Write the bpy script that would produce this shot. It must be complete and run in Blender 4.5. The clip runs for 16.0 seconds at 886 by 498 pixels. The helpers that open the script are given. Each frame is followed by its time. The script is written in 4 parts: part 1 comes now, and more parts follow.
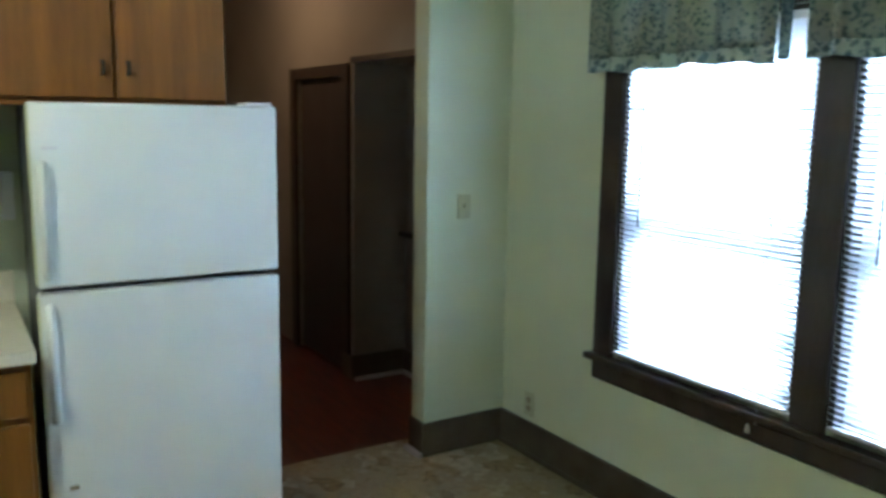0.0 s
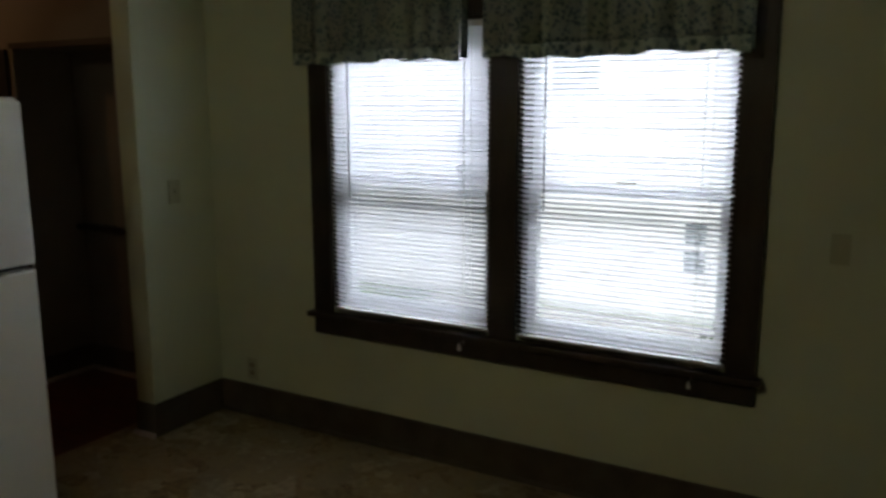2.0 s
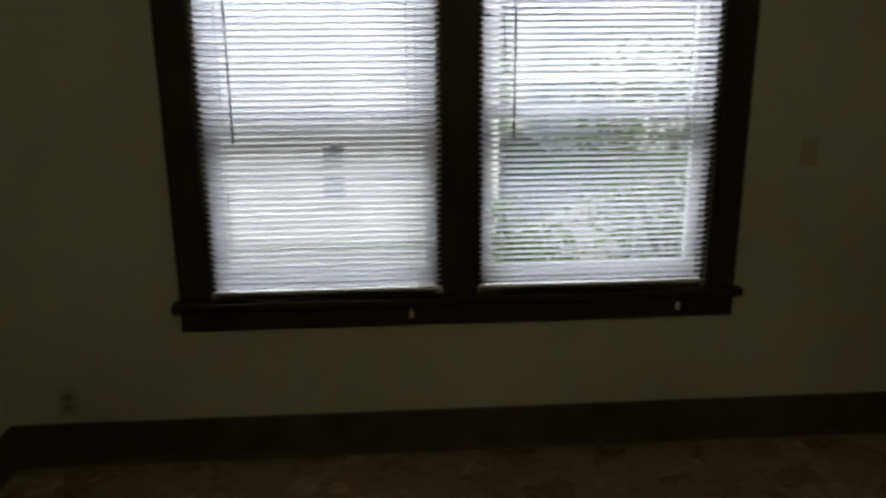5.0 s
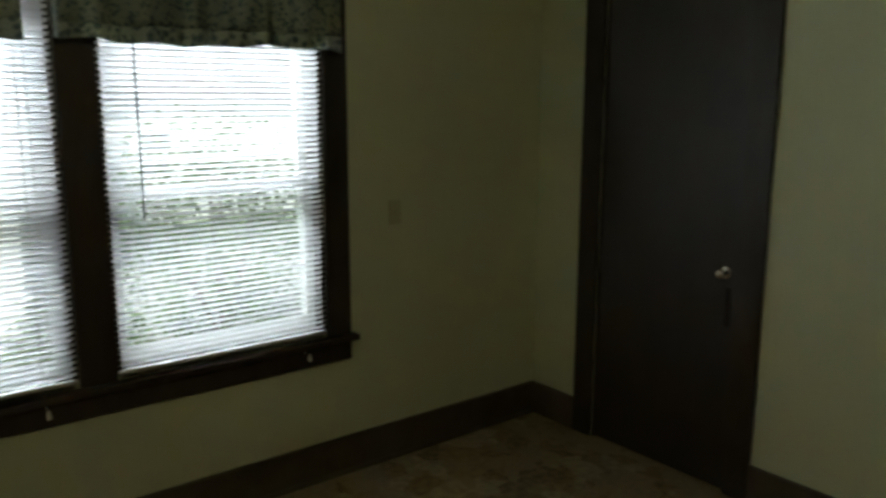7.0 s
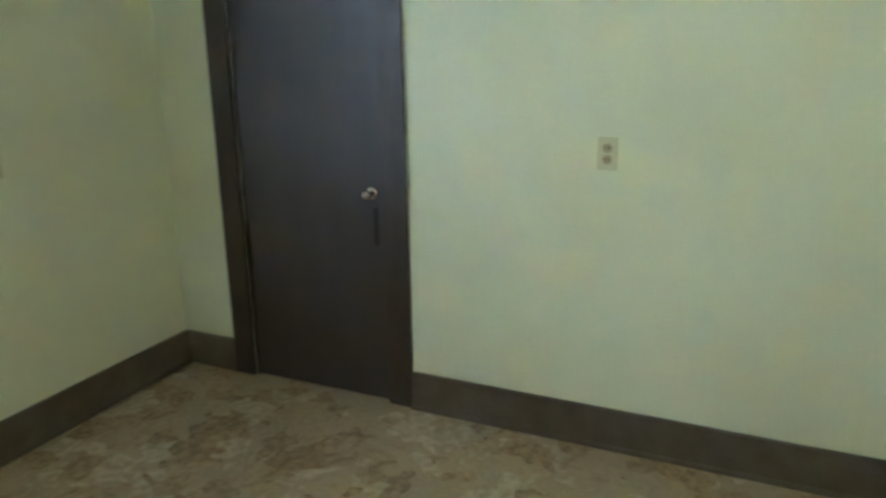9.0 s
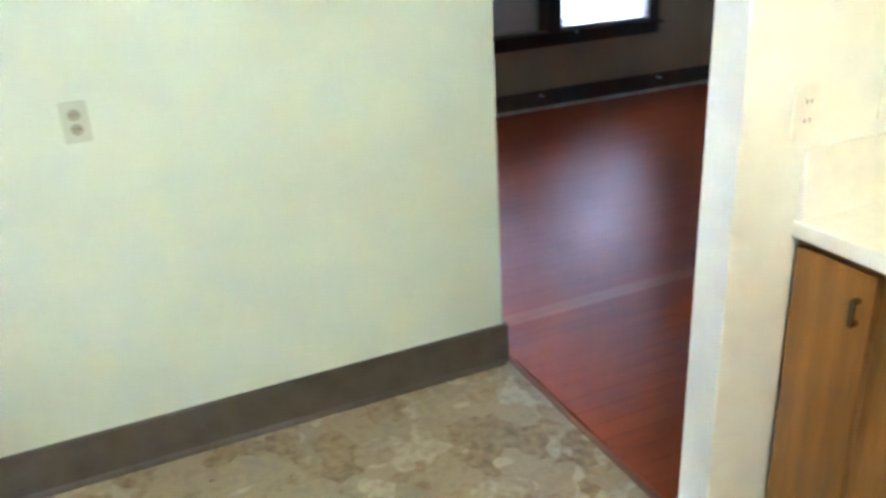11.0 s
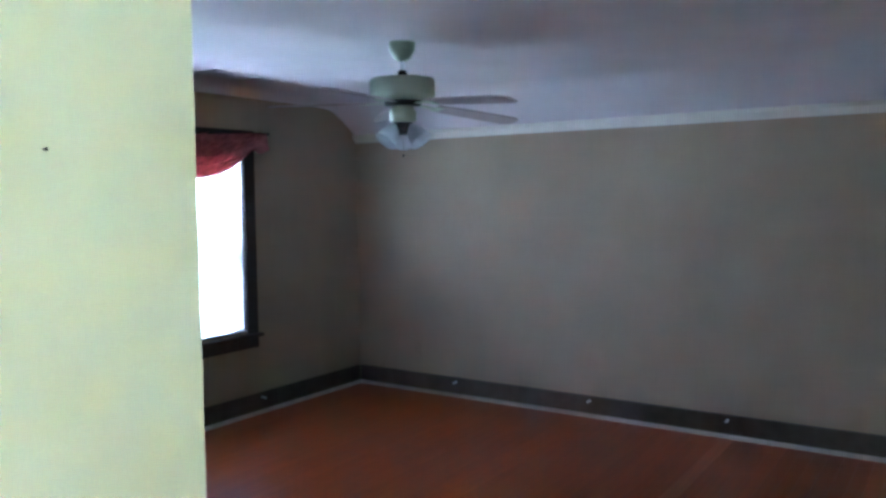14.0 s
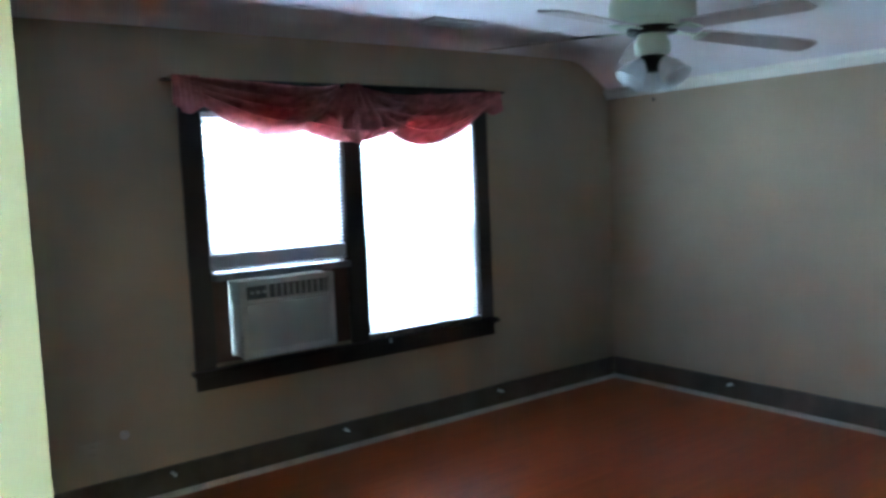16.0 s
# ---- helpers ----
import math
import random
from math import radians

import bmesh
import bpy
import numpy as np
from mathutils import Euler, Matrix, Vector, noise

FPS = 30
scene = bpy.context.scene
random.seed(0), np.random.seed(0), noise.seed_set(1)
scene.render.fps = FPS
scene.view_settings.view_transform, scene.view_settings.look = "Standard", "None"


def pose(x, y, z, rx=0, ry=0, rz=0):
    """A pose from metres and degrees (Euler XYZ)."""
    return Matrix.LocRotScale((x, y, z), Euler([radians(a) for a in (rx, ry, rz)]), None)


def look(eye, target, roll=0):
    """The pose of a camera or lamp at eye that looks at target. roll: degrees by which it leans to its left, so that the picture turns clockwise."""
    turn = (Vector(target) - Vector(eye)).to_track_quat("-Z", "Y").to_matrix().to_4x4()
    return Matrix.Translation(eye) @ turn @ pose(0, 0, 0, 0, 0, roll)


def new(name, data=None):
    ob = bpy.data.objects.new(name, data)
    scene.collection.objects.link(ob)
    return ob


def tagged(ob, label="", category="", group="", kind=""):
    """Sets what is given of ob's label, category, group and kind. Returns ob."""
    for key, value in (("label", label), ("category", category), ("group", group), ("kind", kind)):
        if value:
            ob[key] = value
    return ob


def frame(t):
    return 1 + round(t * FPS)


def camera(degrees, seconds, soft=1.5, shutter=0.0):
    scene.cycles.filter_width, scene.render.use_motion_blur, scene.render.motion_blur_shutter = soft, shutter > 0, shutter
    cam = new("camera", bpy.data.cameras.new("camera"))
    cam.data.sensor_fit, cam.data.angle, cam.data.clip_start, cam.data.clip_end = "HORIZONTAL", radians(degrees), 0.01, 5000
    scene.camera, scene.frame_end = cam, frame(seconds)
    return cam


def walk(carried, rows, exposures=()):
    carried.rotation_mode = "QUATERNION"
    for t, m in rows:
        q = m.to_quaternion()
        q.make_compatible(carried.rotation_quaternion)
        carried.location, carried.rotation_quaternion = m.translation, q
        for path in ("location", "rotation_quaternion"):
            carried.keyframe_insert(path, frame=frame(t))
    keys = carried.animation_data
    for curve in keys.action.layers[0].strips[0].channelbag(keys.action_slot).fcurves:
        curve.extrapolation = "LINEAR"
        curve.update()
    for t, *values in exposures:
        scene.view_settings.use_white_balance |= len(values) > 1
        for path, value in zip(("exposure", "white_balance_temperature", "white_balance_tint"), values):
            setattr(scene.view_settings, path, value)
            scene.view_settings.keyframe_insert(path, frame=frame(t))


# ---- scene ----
PATH = [
    (0, (3.077, -2.281, 1.562), (1.402, -1.236, 1.244), 0.93),
    (0.5, (2.962, -2.518, 1.591), (1.513, -1.179, 1.266), -1.03),
    (1, (3.006, -2.663, 1.590), (1.708, -1.169, 1.305), -0.16),
    (1.5, (3.044, -2.869, 1.576), (1.888, -1.264, 1.278), -1.51),
    (2, (3.025, -2.956, 1.584), (2.050, -1.247, 1.227), -0.12),
    (2.5, (2.889, -2.825, 1.549), (2.060, -1.061, 1.102), -1.16),
    (3, (2.626, -2.715, 1.574), (1.855, -0.972, 0.969), -1.12),
    (3.2, (2.512, -2.743, 1.584), (1.751, -1.027, 0.892), -1.61),
    (5.3, (1.202, -2.727, 1.543), (1.589, -0.834, 1.039), -0.82),
    (5.5, (1.089, -2.664, 1.551), (1.644, -0.803, 1.074), -1.14),
    (6, (0.892, -2.649, 1.565), (1.730, -0.882, 1.143), -0.21),
    (6.5, (0.934, -2.804, 1.588), (1.929, -1.113, 1.202), 0.47),
    (7, (0.922, -2.791, 1.587), (2.142, -1.250, 1.213), 0.18),
    (7.5, (0.919, -2.809, 1.607), (2.311, -1.433, 1.193), -0.19),
    (8, (0.945, -2.832, 1.600), (2.450, -1.600, 1.137), 0.23),
    (8.5, (0.924, -2.790, 1.594), (2.541, -1.726, 1.094), 0.51),
    (9, (0.979, -2.668, 1.589), (2.714, -1.844, 1.031), -0.96),
    (9.5, (1.101, -2.518, 1.616), (2.924, -2.002, 0.975), -1.80),
    (10, (1.142, -2.174, 1.591), (3.029, -2.206, 0.931), 0.09),
    (10.2, (1.134, -2.144, 1.601), (3.011, -2.308, 0.931), -0.93),
    (12.3, (2.045, -1.962, 1.586), (3.269, -3.356, 0.837), -0.47),
    (12.5, (2.129, -1.985, 1.561), (3.339, -3.429, 0.888), -0.17),
    (13, (2.261, -2.092, 1.593), (3.464, -3.617, 1.115), -0.43),
    (13.5, (2.416, -2.256, 1.576), (3.620, -3.838, 1.353), 0.83),
    (14, (2.633, -2.390, 1.624), (3.742, -4.049, 1.493), -0.67),
    (14.5, (2.792, -2.580, 1.623), (3.921, -4.220, 1.429), -1.32),
    (15, (2.831, -2.843, 1.586), (4.131, -4.357, 1.456), -2.01),
    (15.5, (2.923, -3.019, 1.576), (4.366, -4.394, 1.411), -2.44),
    (16, (3.076, -3.167, 1.556), (4.669, -4.363, 1.382), -2.49),
]
cam = camera(57.6, 16.0, soft=3.0, shutter=0.4)
EXPOSURES = [
    (0, 2.5, 4600, -4), (0.5, 1.65, 5100, -2), (1, 0.8, 5350, 5), (1.5, 0.45, 5800, 5), (2, 0.1, 6150, 3), (2.5, -0.02, 6350, 4), (3.2, -0.12, 6500, 2),
    (5.3, -0.14, 6550, 2), (6, -0.2, 6550, 1), (6.5, -0.15, 6600, -2), (7, 0.45, 6500, -8), (7.5, 1.55, 6050, -11), (8, 2.2, 5550, -8), (9, 2.8, 5000, -4),
    (9.5, 3.22, 4950, 1), (10, 3.4, 4850, 6), (12.3, 4.4, 4850, 5), (13, 4.25, 4700, 10), (13.5, 4.02, 4650, 9), (14, 3.86, 4600, 1), (15, 4.02, 4580, -6), (16, 3.86, 4680, -10),
]
walk(cam, [(t, look(eye, target, roll)) for t, eye, target, roll in PATH], EXPOSURES)

# ---------------------------------------------------------------- light
SUN_ELEV, SUN_AZ = 48, 215          # compass degrees, +y is north
world = bpy.data.worlds.new("sky")
scene.world = world
world.use_nodes = True
wn = world.node_tree
wn.nodes.clear()
sky = wn.nodes.new("ShaderNodeTexSky")
sky.sky_type, sky.sun_disc = "NISHITA", False
sky.sun_elevation, sky.sun_rotation = radians(SUN_ELEV), radians(SUN_AZ)
sky.air_density, sky.dust_density = 1.0, 3.0
bg = wn.nodes.new("ShaderNodeBackground")
bg.inputs["Strength"].default_value = 0.15
wo = wn.nodes.new("ShaderNodeOutputWorld")
wn.links.new(sky.outputs[0], bg.inputs["Color"])
wn.links.new(bg.outputs[0], wo.inputs["Surface"])


def lamp(name, kind, m, power, color, size=None, size_y=None):
    d = bpy.data.lights.new(name, kind)
    d.energy, d.color = power, color
    if kind == "AREA":
        d.shape, d.size, d.size_y = "RECTANGLE", size, size_y or size
    elif kind == "POINT":
        d.shadow_soft_size = size
    ob = new(name, d)
    ob.matrix_world = m
    return ob


az, el = radians(SUN_AZ), radians(SUN_ELEV)
sun = lamp("sun", "SUN", look((0, 0, 0), (-math.sin(az) * math.cos(el), -math.cos(az) * math.cos(el), -math.sin(el))), 5.0, (1, .96, .9))
sun.data.angle = radians(3)
# skylight that falls through the two window pairs
lamp("window_skylight", "AREA", look((1.64, 1.25, 2.75), (1.64, -0.6, 0.9)), 285, (.93, .97, 1.0), 2.6, 1.0)
lamp("window_skylight", "AREA", look((7.95, -5.6, 2.2), (6.4, -5.6, 1.0)), 85, (.93, .96, 1.0), 2.6, 1.0)
# warm ceiling bulbs of the kitchen and the hall
lamp("kitchen_bulb", "POINT", pose(1.5, -2.75, 2.34), 6.3, (1, .80, .46), .07)
lamp("hall_bulb", "POINT", pose(-1.75, -1.0, 2.36), 3.2, (1, .50, .20), .05)

# ---------------------------------------------------------------- materials


def material(name, color, rough=.6, metal=0, var=.12, scale=9, fine=120, bump=.05, color2=None, spec=.5, translucent=0, rand=0, stretch=(1, 1, 1), coat=0):
    m = bpy.data.materials.new(name)
    m.use_nodes = True
    t = m.node_tree
    n, l = t.nodes, t.links
    b = n["Principled BSDF"]
    b.inputs["Roughness"].default_value, b.inputs["Metallic"].default_value = rough, metal
    b.inputs["Specular IOR Level"].default_value = spec
    b.inputs["Coat Weight"].default_value = coat
    tc = n.new("ShaderNodeTexCoord")
    mp = n.new("ShaderNodeMapping")
    mp.inputs["Scale"].default_value = stretch
    l.new(tc.outputs["Object"], mp.inputs["Vector"])
    big, small = n.new("ShaderNodeTexNoise"), n.new("ShaderNodeTexNoise")
    big.inputs["Scale"].default_value, small.inputs["Scale"].default_value = scale, fine
    big.inputs["Detail"].default_value, small.inputs["Detail"].default_value = 5, 3
    for q in (big, small):
        l.new(mp.outputs[0], q.inputs["Vector"])
    add = n.new("ShaderNodeMath")
    add.operation = "MULTIPLY_ADD"
    l.new(small.outputs["Fac"], add.inputs[0])
    add.inputs[1].default_value = .35
    l.new(big.outputs["Fac"], add.inputs[2])
    last = add.outputs[0]
    if rand:
        oi = n.new("ShaderNodeObjectInfo")
        ra = n.new("ShaderNodeMath")
        ra.operation = "MULTIPLY_ADD"
        l.new(oi.outputs["Random"], ra.inputs[0])
        ra.inputs[1].default_value = rand
        l.new(last, ra.inputs[2])
        last = ra.outputs[0]
    mix = n.new("ShaderNodeMapRange")
    mix.inputs["From Min"].default_value, mix.inputs["From Max"].default_value = .35, 1.0 + rand
    l.new(last, mix.inputs["Value"])
    ramp = n.new("ShaderNodeMix")
    ramp.data_type = "RGBA"
    c2 = color2 or tuple(c * (1 - 2 * var) for c in color)
    ramp.inputs["A"].default_value, ramp.inputs["B"].default_value = (*c2, 1), (*[min(1, c * (1 + (0 if color2 else var))) for c in color], 1)
    l.new(mix.outputs[0], ramp.inputs["Factor"])
    l.new(ramp.outputs["Result"], b.inputs["Base Color"])
    if bump:
        bp = n.new("ShaderNodeBump")
        bp.inputs["Strength"].default_value, bp.inputs["Distance"].default_value = bump, .01
        l.new(add.outputs[0], bp.inputs["Height"])
        l.new(bp.outputs[0], b.inputs["Normal"])
    if translucent:
        tr, sh = n.new("ShaderNodeBsdfTranslucent"), n.new("ShaderNodeMixShader")
        l.new(ramp.outputs["Result"], tr.inputs["Color"])
        sh.inputs["Fac"].default_value = translucent
        l.new(b.outputs[0], sh.inputs[1])
        l.new(tr.outputs[0], sh.inputs[2])
        l.new(sh.outputs[0], n["Material Output"].inputs["Surface"])
    return m


def vinyl_material():
    m = material("patterned_vinyl", (.30, .23, .14), .42, bump=.06)
    t = m.node_tree
    n, l = t.nodes, t.links
    tc = n["Texture Coordinate"]
    nz = n.new("ShaderNodeTexNoise")
    nz.inputs["Scale"].default_value = 5
    l.new(tc.outputs["Object"], nz.inputs["Vector"])
    warp = n.new("ShaderNodeMix")
    warp.data_type = "RGBA"
    warp.inputs["Factor"].default_value = .3
    l.new(tc.outputs["Object"], warp.inputs["A"])
    l.new(nz.outputs["Color"], warp.inputs["B"])
    vo = n.new("ShaderNodeTexVoronoi")
    vo.inputs["Scale"].default_value = 12
    l.new(warp.outputs["Result"], vo.inputs["Vector"])
    sep = n.new("ShaderNodeSeparateColor")
    l.new(vo.outputs["Color"], sep.inputs[0])
    fine = n.new("ShaderNodeTexNoise")
    fine.inputs["Scale"].default_value, fine.inputs["Detail"].default_value = 28, 6
    l.new(tc.outputs["Object"], fine.inputs["Vector"])
    av = n.new("ShaderNodeMath")
    av.operation = "MULTIPLY_ADD"
    l.new(fine.outputs["Fac"], av.inputs[0])
    av.inputs[1].default_value = 1.1
    l.new(sep.outputs[0], av.inputs[2])
    cr = n.new("ShaderNodeValToRGB")
    e = cr.color_ramp.elements
    e[0].position, e[0].color = .25, (.135, .095, .050, 1)
    e[1].position, e[1].color = 1.0, (.46, .39, .26, 1)
    for p, c in ((.42, (.26, .195, .105, 1)), (.60, (.355, .285, .170, 1)), (.78, (.285, .232, .145, 1))):
        x = e.new(p)
        x.color = c
    half = n.new("ShaderNodeMath")
    half.operation = "MULTIPLY"
    half.inputs[1].default_value = .62
    l.new(av.outputs[0], half.inputs[0])
    l.new(half.outputs[0], cr.inputs["Fac"])
    l.new(cr.outputs["Color"], n["Principled BSDF"].inputs["Base Color"])
    return m


def floral_material(name="floral_cotton", size=56, gain=1.0):
    m = material(name, (.30, .36, .34), .9, bump=.1, translucent=.14)
    t = m.node_tree
    n, l = t.nodes, t.links
    tc = n["Texture Coordinate"]
    vo = n.new("ShaderNodeTexVoronoi")
    vo.inputs["Scale"].default_value = size
    nz = n.new("ShaderNodeTexNoise")
    nz.inputs["Scale"].default_value, nz.inputs["Detail"].default_value, nz.inputs["Distortion"].default_value = size * .62, 4, 2.5
    for q in (vo, nz):
        l.new(tc.outputs["Object"], q.inputs["Vector"])
    ad = n.new("ShaderNodeMath")
    ad.operation = "ADD"
    l.new(vo.outputs["Distance"], ad.inputs[0])
    l.new(nz.outputs["Fac"], ad.inputs[1])
    cr = n.new("ShaderNodeValToRGB")
    e = cr.color_ramp.elements
    e[0].position, e[0].color = .38, (.022, .042, .042, 1)
    e[1].position, e[1].color = 1.0, (.29 * gain, .325 * gain, .27 * gain, 1)
    for p, c in ((.58, (.068, .11, .122, 1)), (.70, (.145, .195, .165, 1)), (.85, (.125, .175, .19, 1))):
        x = e.new(p)
        x.color = c
    l.new(ad.outputs[0], cr.inputs["Fac"])
    l.new(cr.outputs["Color"], n["Principled BSDF"].inputs["Base Color"])
    for k in n:
        if k.type == "BSDF_TRANSLUCENT":
            l.new(cr.outputs["Color"], k.inputs["Color"])
    return m


def glass_material(name, color=(1, 1, 1), rough=.0):
    m = bpy.data.materials.new(name)
    m.use_nodes = True
    b = m.node_tree.nodes["Principled BSDF"]
    b.inputs["Base Color"].default_value, b.inputs["Roughness"].default_value = (*color, 1), rough
    b.inputs["Transmission Weight"].default_value, b.inputs["IOR"].default_value = 1, 1.45
    return m


M = {
    "kitchen_wall": material("cream_wall_paint", (.66, .705, .53), .7, var=.03, scale=3, fine=200, bump=.03),
    "living_wall": material("taupe_wall_paint", (.42, .335, .235), .75, var=.05, scale=2.5, fine=180, bump=.03),
    # low base colour carries the hall's dimness
    "hall_wall": material("hall_wall_shaded", (.25, .23, .21), .75, var=.06, scale=3, bump=.03),
    "ceiling": material("ceiling_paint", (.76, .72, .76), .8, var=.05, scale=2, bump=.04),
    "crown": material("crown_paint", (.75, .74, .68), .6, var=.05, bump=.02),
    "trim": material("dark_brown_trim_paint", (.040, .030, .026), .42, var=.25, scale=14, stretch=(1, 1, .3), bump=.03),
    "baseboard": material("brown_baseboard_paint", (.095, .078, .058), .45, var=.25, scale=8, bump=.03),
    "door": material("dark_stained_door", (.044, .037, .037), .5, var=.14, scale=4, stretch=(2, 2, .7), bump=.03),
    "shoe": material("pale_shoe_moulding", (.55, .50, .48), .6, var=.15, bump=.02),
    "vinyl": vinyl_material(),
    "plank": material("red_stained_floorboard", (.37, .070, .013), .36, spec=.28, var=.2, scale=3, fine=60, stretch=(8, .6, 1), bump=.02, color2=(.23, .040, .008), rand=.26),
    "pale_plank": material("worn_floorboard", (.42, .100, .025), .40, var=.2, scale=3, fine=60, stretch=(8, .6, 1), bump=.02),
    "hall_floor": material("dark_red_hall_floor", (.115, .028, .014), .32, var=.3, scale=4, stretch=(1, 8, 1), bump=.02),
    "oak": material("honey_oak", (.26, .110, .013), .42, var=.25, scale=3.2, fine=34, stretch=(7, 7, .5), bump=.04, color2=(.12, .047, .006)),
    "oak_edge": material("dark_oak_edge", (.19, .075, .025), .5, var=.25, stretch=(7, 7, .6)),
    "laminate": material("cream_laminate", (.74, .70, .58), .35, var=.05, scale=25, bump=.0),
    "fridge": material("white_enamel", (.80, .83, .81), .32, var=.015, scale=6, fine=260, bump=.035),
    "gasket": material("grey_gasket", (.13, .15, .16), .7, var=.1),
    # shade of the gap beside the refrigerator, put into a dark grey base colour
    "fridge_side": material("shaded_fridge_side", (.10, .11, .12), .5, var=.1),
    "plastic": material("ivory_plastic", (.52, .55, .37), .4, var=.05, bump=0),
    "socket": material("aged_socket", (.34, .31, .20), .45, var=.05, bump=0),
    "slot": material("dark_slot", (.03, .028, .02), .6, var=.1, bump=0),
    "white_plastic": material("white_plastic", (.74, .75, .76), .4, var=.03, bump=0),
    "brass": material("worn_brass", (.36, .33, .27), .2, 1, var=.2, bump=0),
    "chrome": material("satin_metal", (.66, .64, .60), .25, 1, var=.1, bump=0),
    "black_metal": material("dark_metal", (.03, .028, .027), .4, .6, var=.2, bump=0),
    "sash": material("grey_white_sash_paint", (.58, .58, .57), .5, var=.06, bump=.02),
    "slat": material("white_blind_slat", (.80, .79, .83), .45, var=.02, bump=0, translucent=.34),
    "blind_rail": material("white_blind_rail", (.74, .74, .76), .45, var=.03, bump=0),
    "wand": material("smoky_wand", (.12, .12, .13), .25, var=.05, bump=0),
    "cord": material("blind_cord", (.72, .72, .70), .8, bump=0),
    "floral": floral_material(),
    "floral_hem": floral_material("floral_hem_cotton", 34, 1.25),
    "red_fabric": material("dusty_red_voile", (.54, .19, .195), .8, var=.3, scale=16, fine=300, bump=.06, translucent=.45),
    "ac": material("ac_housing", (.52, .52, .51), .45, var=.04, bump=0),
    "ac_dark": material("ac_panel_grey", (.12, .125, .14), .5, var=.1, bump=0),
    "mount_rail": material("grey_mounting_rail", (.20, .20, .21), .5, var=.08, bump=0),
    "ac_grille": material("ac_grille", (.50, .50, .49), .5, var=.05, bump=0),
    "filler": material("brown_filler_panel", (.085, .045, .032), .6, var=.2, bump=.03),
    "fan": material("cream_fan_enamel", (.60, .68, .54), .35, var=.04, bump=0),
    "blade": material("grey_fan_blade", (.52, .46, .46), .5, var=.1, scale=6, bump=.01),
    "shade_glass": material("tulip_glass", (.80, .82, .84), .16, var=.05, bump=0, translucent=.6),
    "glass": glass_material("window_glass"),
    "vent": material("vent_metal", (.74, .74, .76), .5, var=.05, bump=0),
    "grass": material("lawn", (.11, .155, .06), .9, var=.4, scale=.8, fine=30, bump=.3),
    "asphalt": material("driveway", (.36, .36, .35), .9, var=.2, scale=1, bump=.1),
    "siding": material("white_siding", (.80, .80, .80), .6, var=.04, bump=.02),
    "house_glass": material("far_window_glass", (.20, .23, .25), .2, var=.1, bump=0),
    "roof": material("grey_shingle", (.14, .13, .13), .9, var=.3, scale=6, bump=.1),
    "leaf": material("leaf", (.09, .15, .035), .6, var=.4, scale=8, bump=0, translucent=.25),
    "bark": material("bark", (.10, .07, .05), .9, var=.3, bump=.2),
    "trail": material("warm_white_paint", (.72, .70, .60), .6, var=.05, bump=.02),
}

# ---------------------------------------------------------------- mesh helpers


def box(bm, x0, y0, z0, x1, y1, z1):
    x0, x1, y0, y1, z0, z1 = min(x0, x1), max(x0, x1), min(y0, y1), max(y0, y1), min(z0, z1), max(z0, z1)
    v = [bm.verts.new(p) for p in ((x0, y0, z0), (x1, y0, z0), (x1, y1, z0), (x0, y1, z0), (x0, y0, z1), (x1, y0, z1), (x1, y1, z1), (x0, y1, z1))]
    for f in ((0, 3, 2, 1), (4, 5, 6, 7), (0, 1, 5, 4), (1, 2, 6, 5), (2, 3, 7, 6), (3, 0, 4, 7)):
        bm.faces.new([v[i] for i in f])
    return v


def bm_box(*c, bevel=0.0, seg=2):
    bm = bmesh.new()
    box(bm, *c)
    if bevel:
        bmesh.ops.bevel(bm, geom=bm.edges[:], offset=bevel, segments=seg, affect="EDGES", profile=.6)
    return bm


def bm_boxes(*cs, bevel=0.0):
    bm = bmesh.new()
    for c in cs:
        box(bm, *c)
    if bevel:
        bmesh.ops.bevel(bm, geom=bm.edges[:], offset=bevel, segments=2, affect="EDGES")
    return bm


def bm_lathe(profile, seg=24, axis="Z", at=(0, 0, 0)):
    """A turned solid from (radius, height) pairs."""
    bm = bmesh.new()
    rings = []
    for r, h in profile:
        ring = []
        for i in range(seg):
            a = 2 * math.pi * i / seg
            p = (r * math.cos(a), r * math.sin(a), h)
            if axis == "X":
                p = (p[2], p[0], p[1])
            elif axis == "Y":
                p = (p[0], p[2], p[1])
            ring.append(bm.verts.new(Vector(p) + Vector(at)))
        rings.append(ring)
    for a, b in zip(rings, rings[1:]):
        for i in range(seg):
            bm.faces.new((a[i], a[(i + 1) % seg], b[(i + 1) % seg], b[i]))
    for ring, flip in ((rings[0], True), (rings[-1], False)):
        bm.faces.new(ring[::-1] if flip else ring)
    bmesh.ops.recalc_face_normals(bm, faces=bm.faces[:])
    return bm


def mesh_of(name, bm, mat, smooth=False):
    me = bpy.data.meshes.new(name)
    bm.to_mesh(me)
    bm.free()
    me.materials.append(mat)
    if smooth:
        for p in me.polygons:
            p.use_smooth = True
    return me


def part(name, bm, mat, parent=None, label="", smooth=False, kind=""):
    ob = new(name, mesh_of(name, bm, M[mat], smooth))
    if parent is not None:
        ob.parent = parent
    return tagged(ob, label, kind=kind)


def structure(name, bm, mat, label="", smooth=False):
    return tagged(part(name, bm, mat, None, label, smooth), kind="structure")


def thing(name, label, category, group="", at=(0, 0, 0)):
    ob = new(name)
    ob.empty_display_size = .05
    ob.location = at
    return tagged(ob, label, category, group)


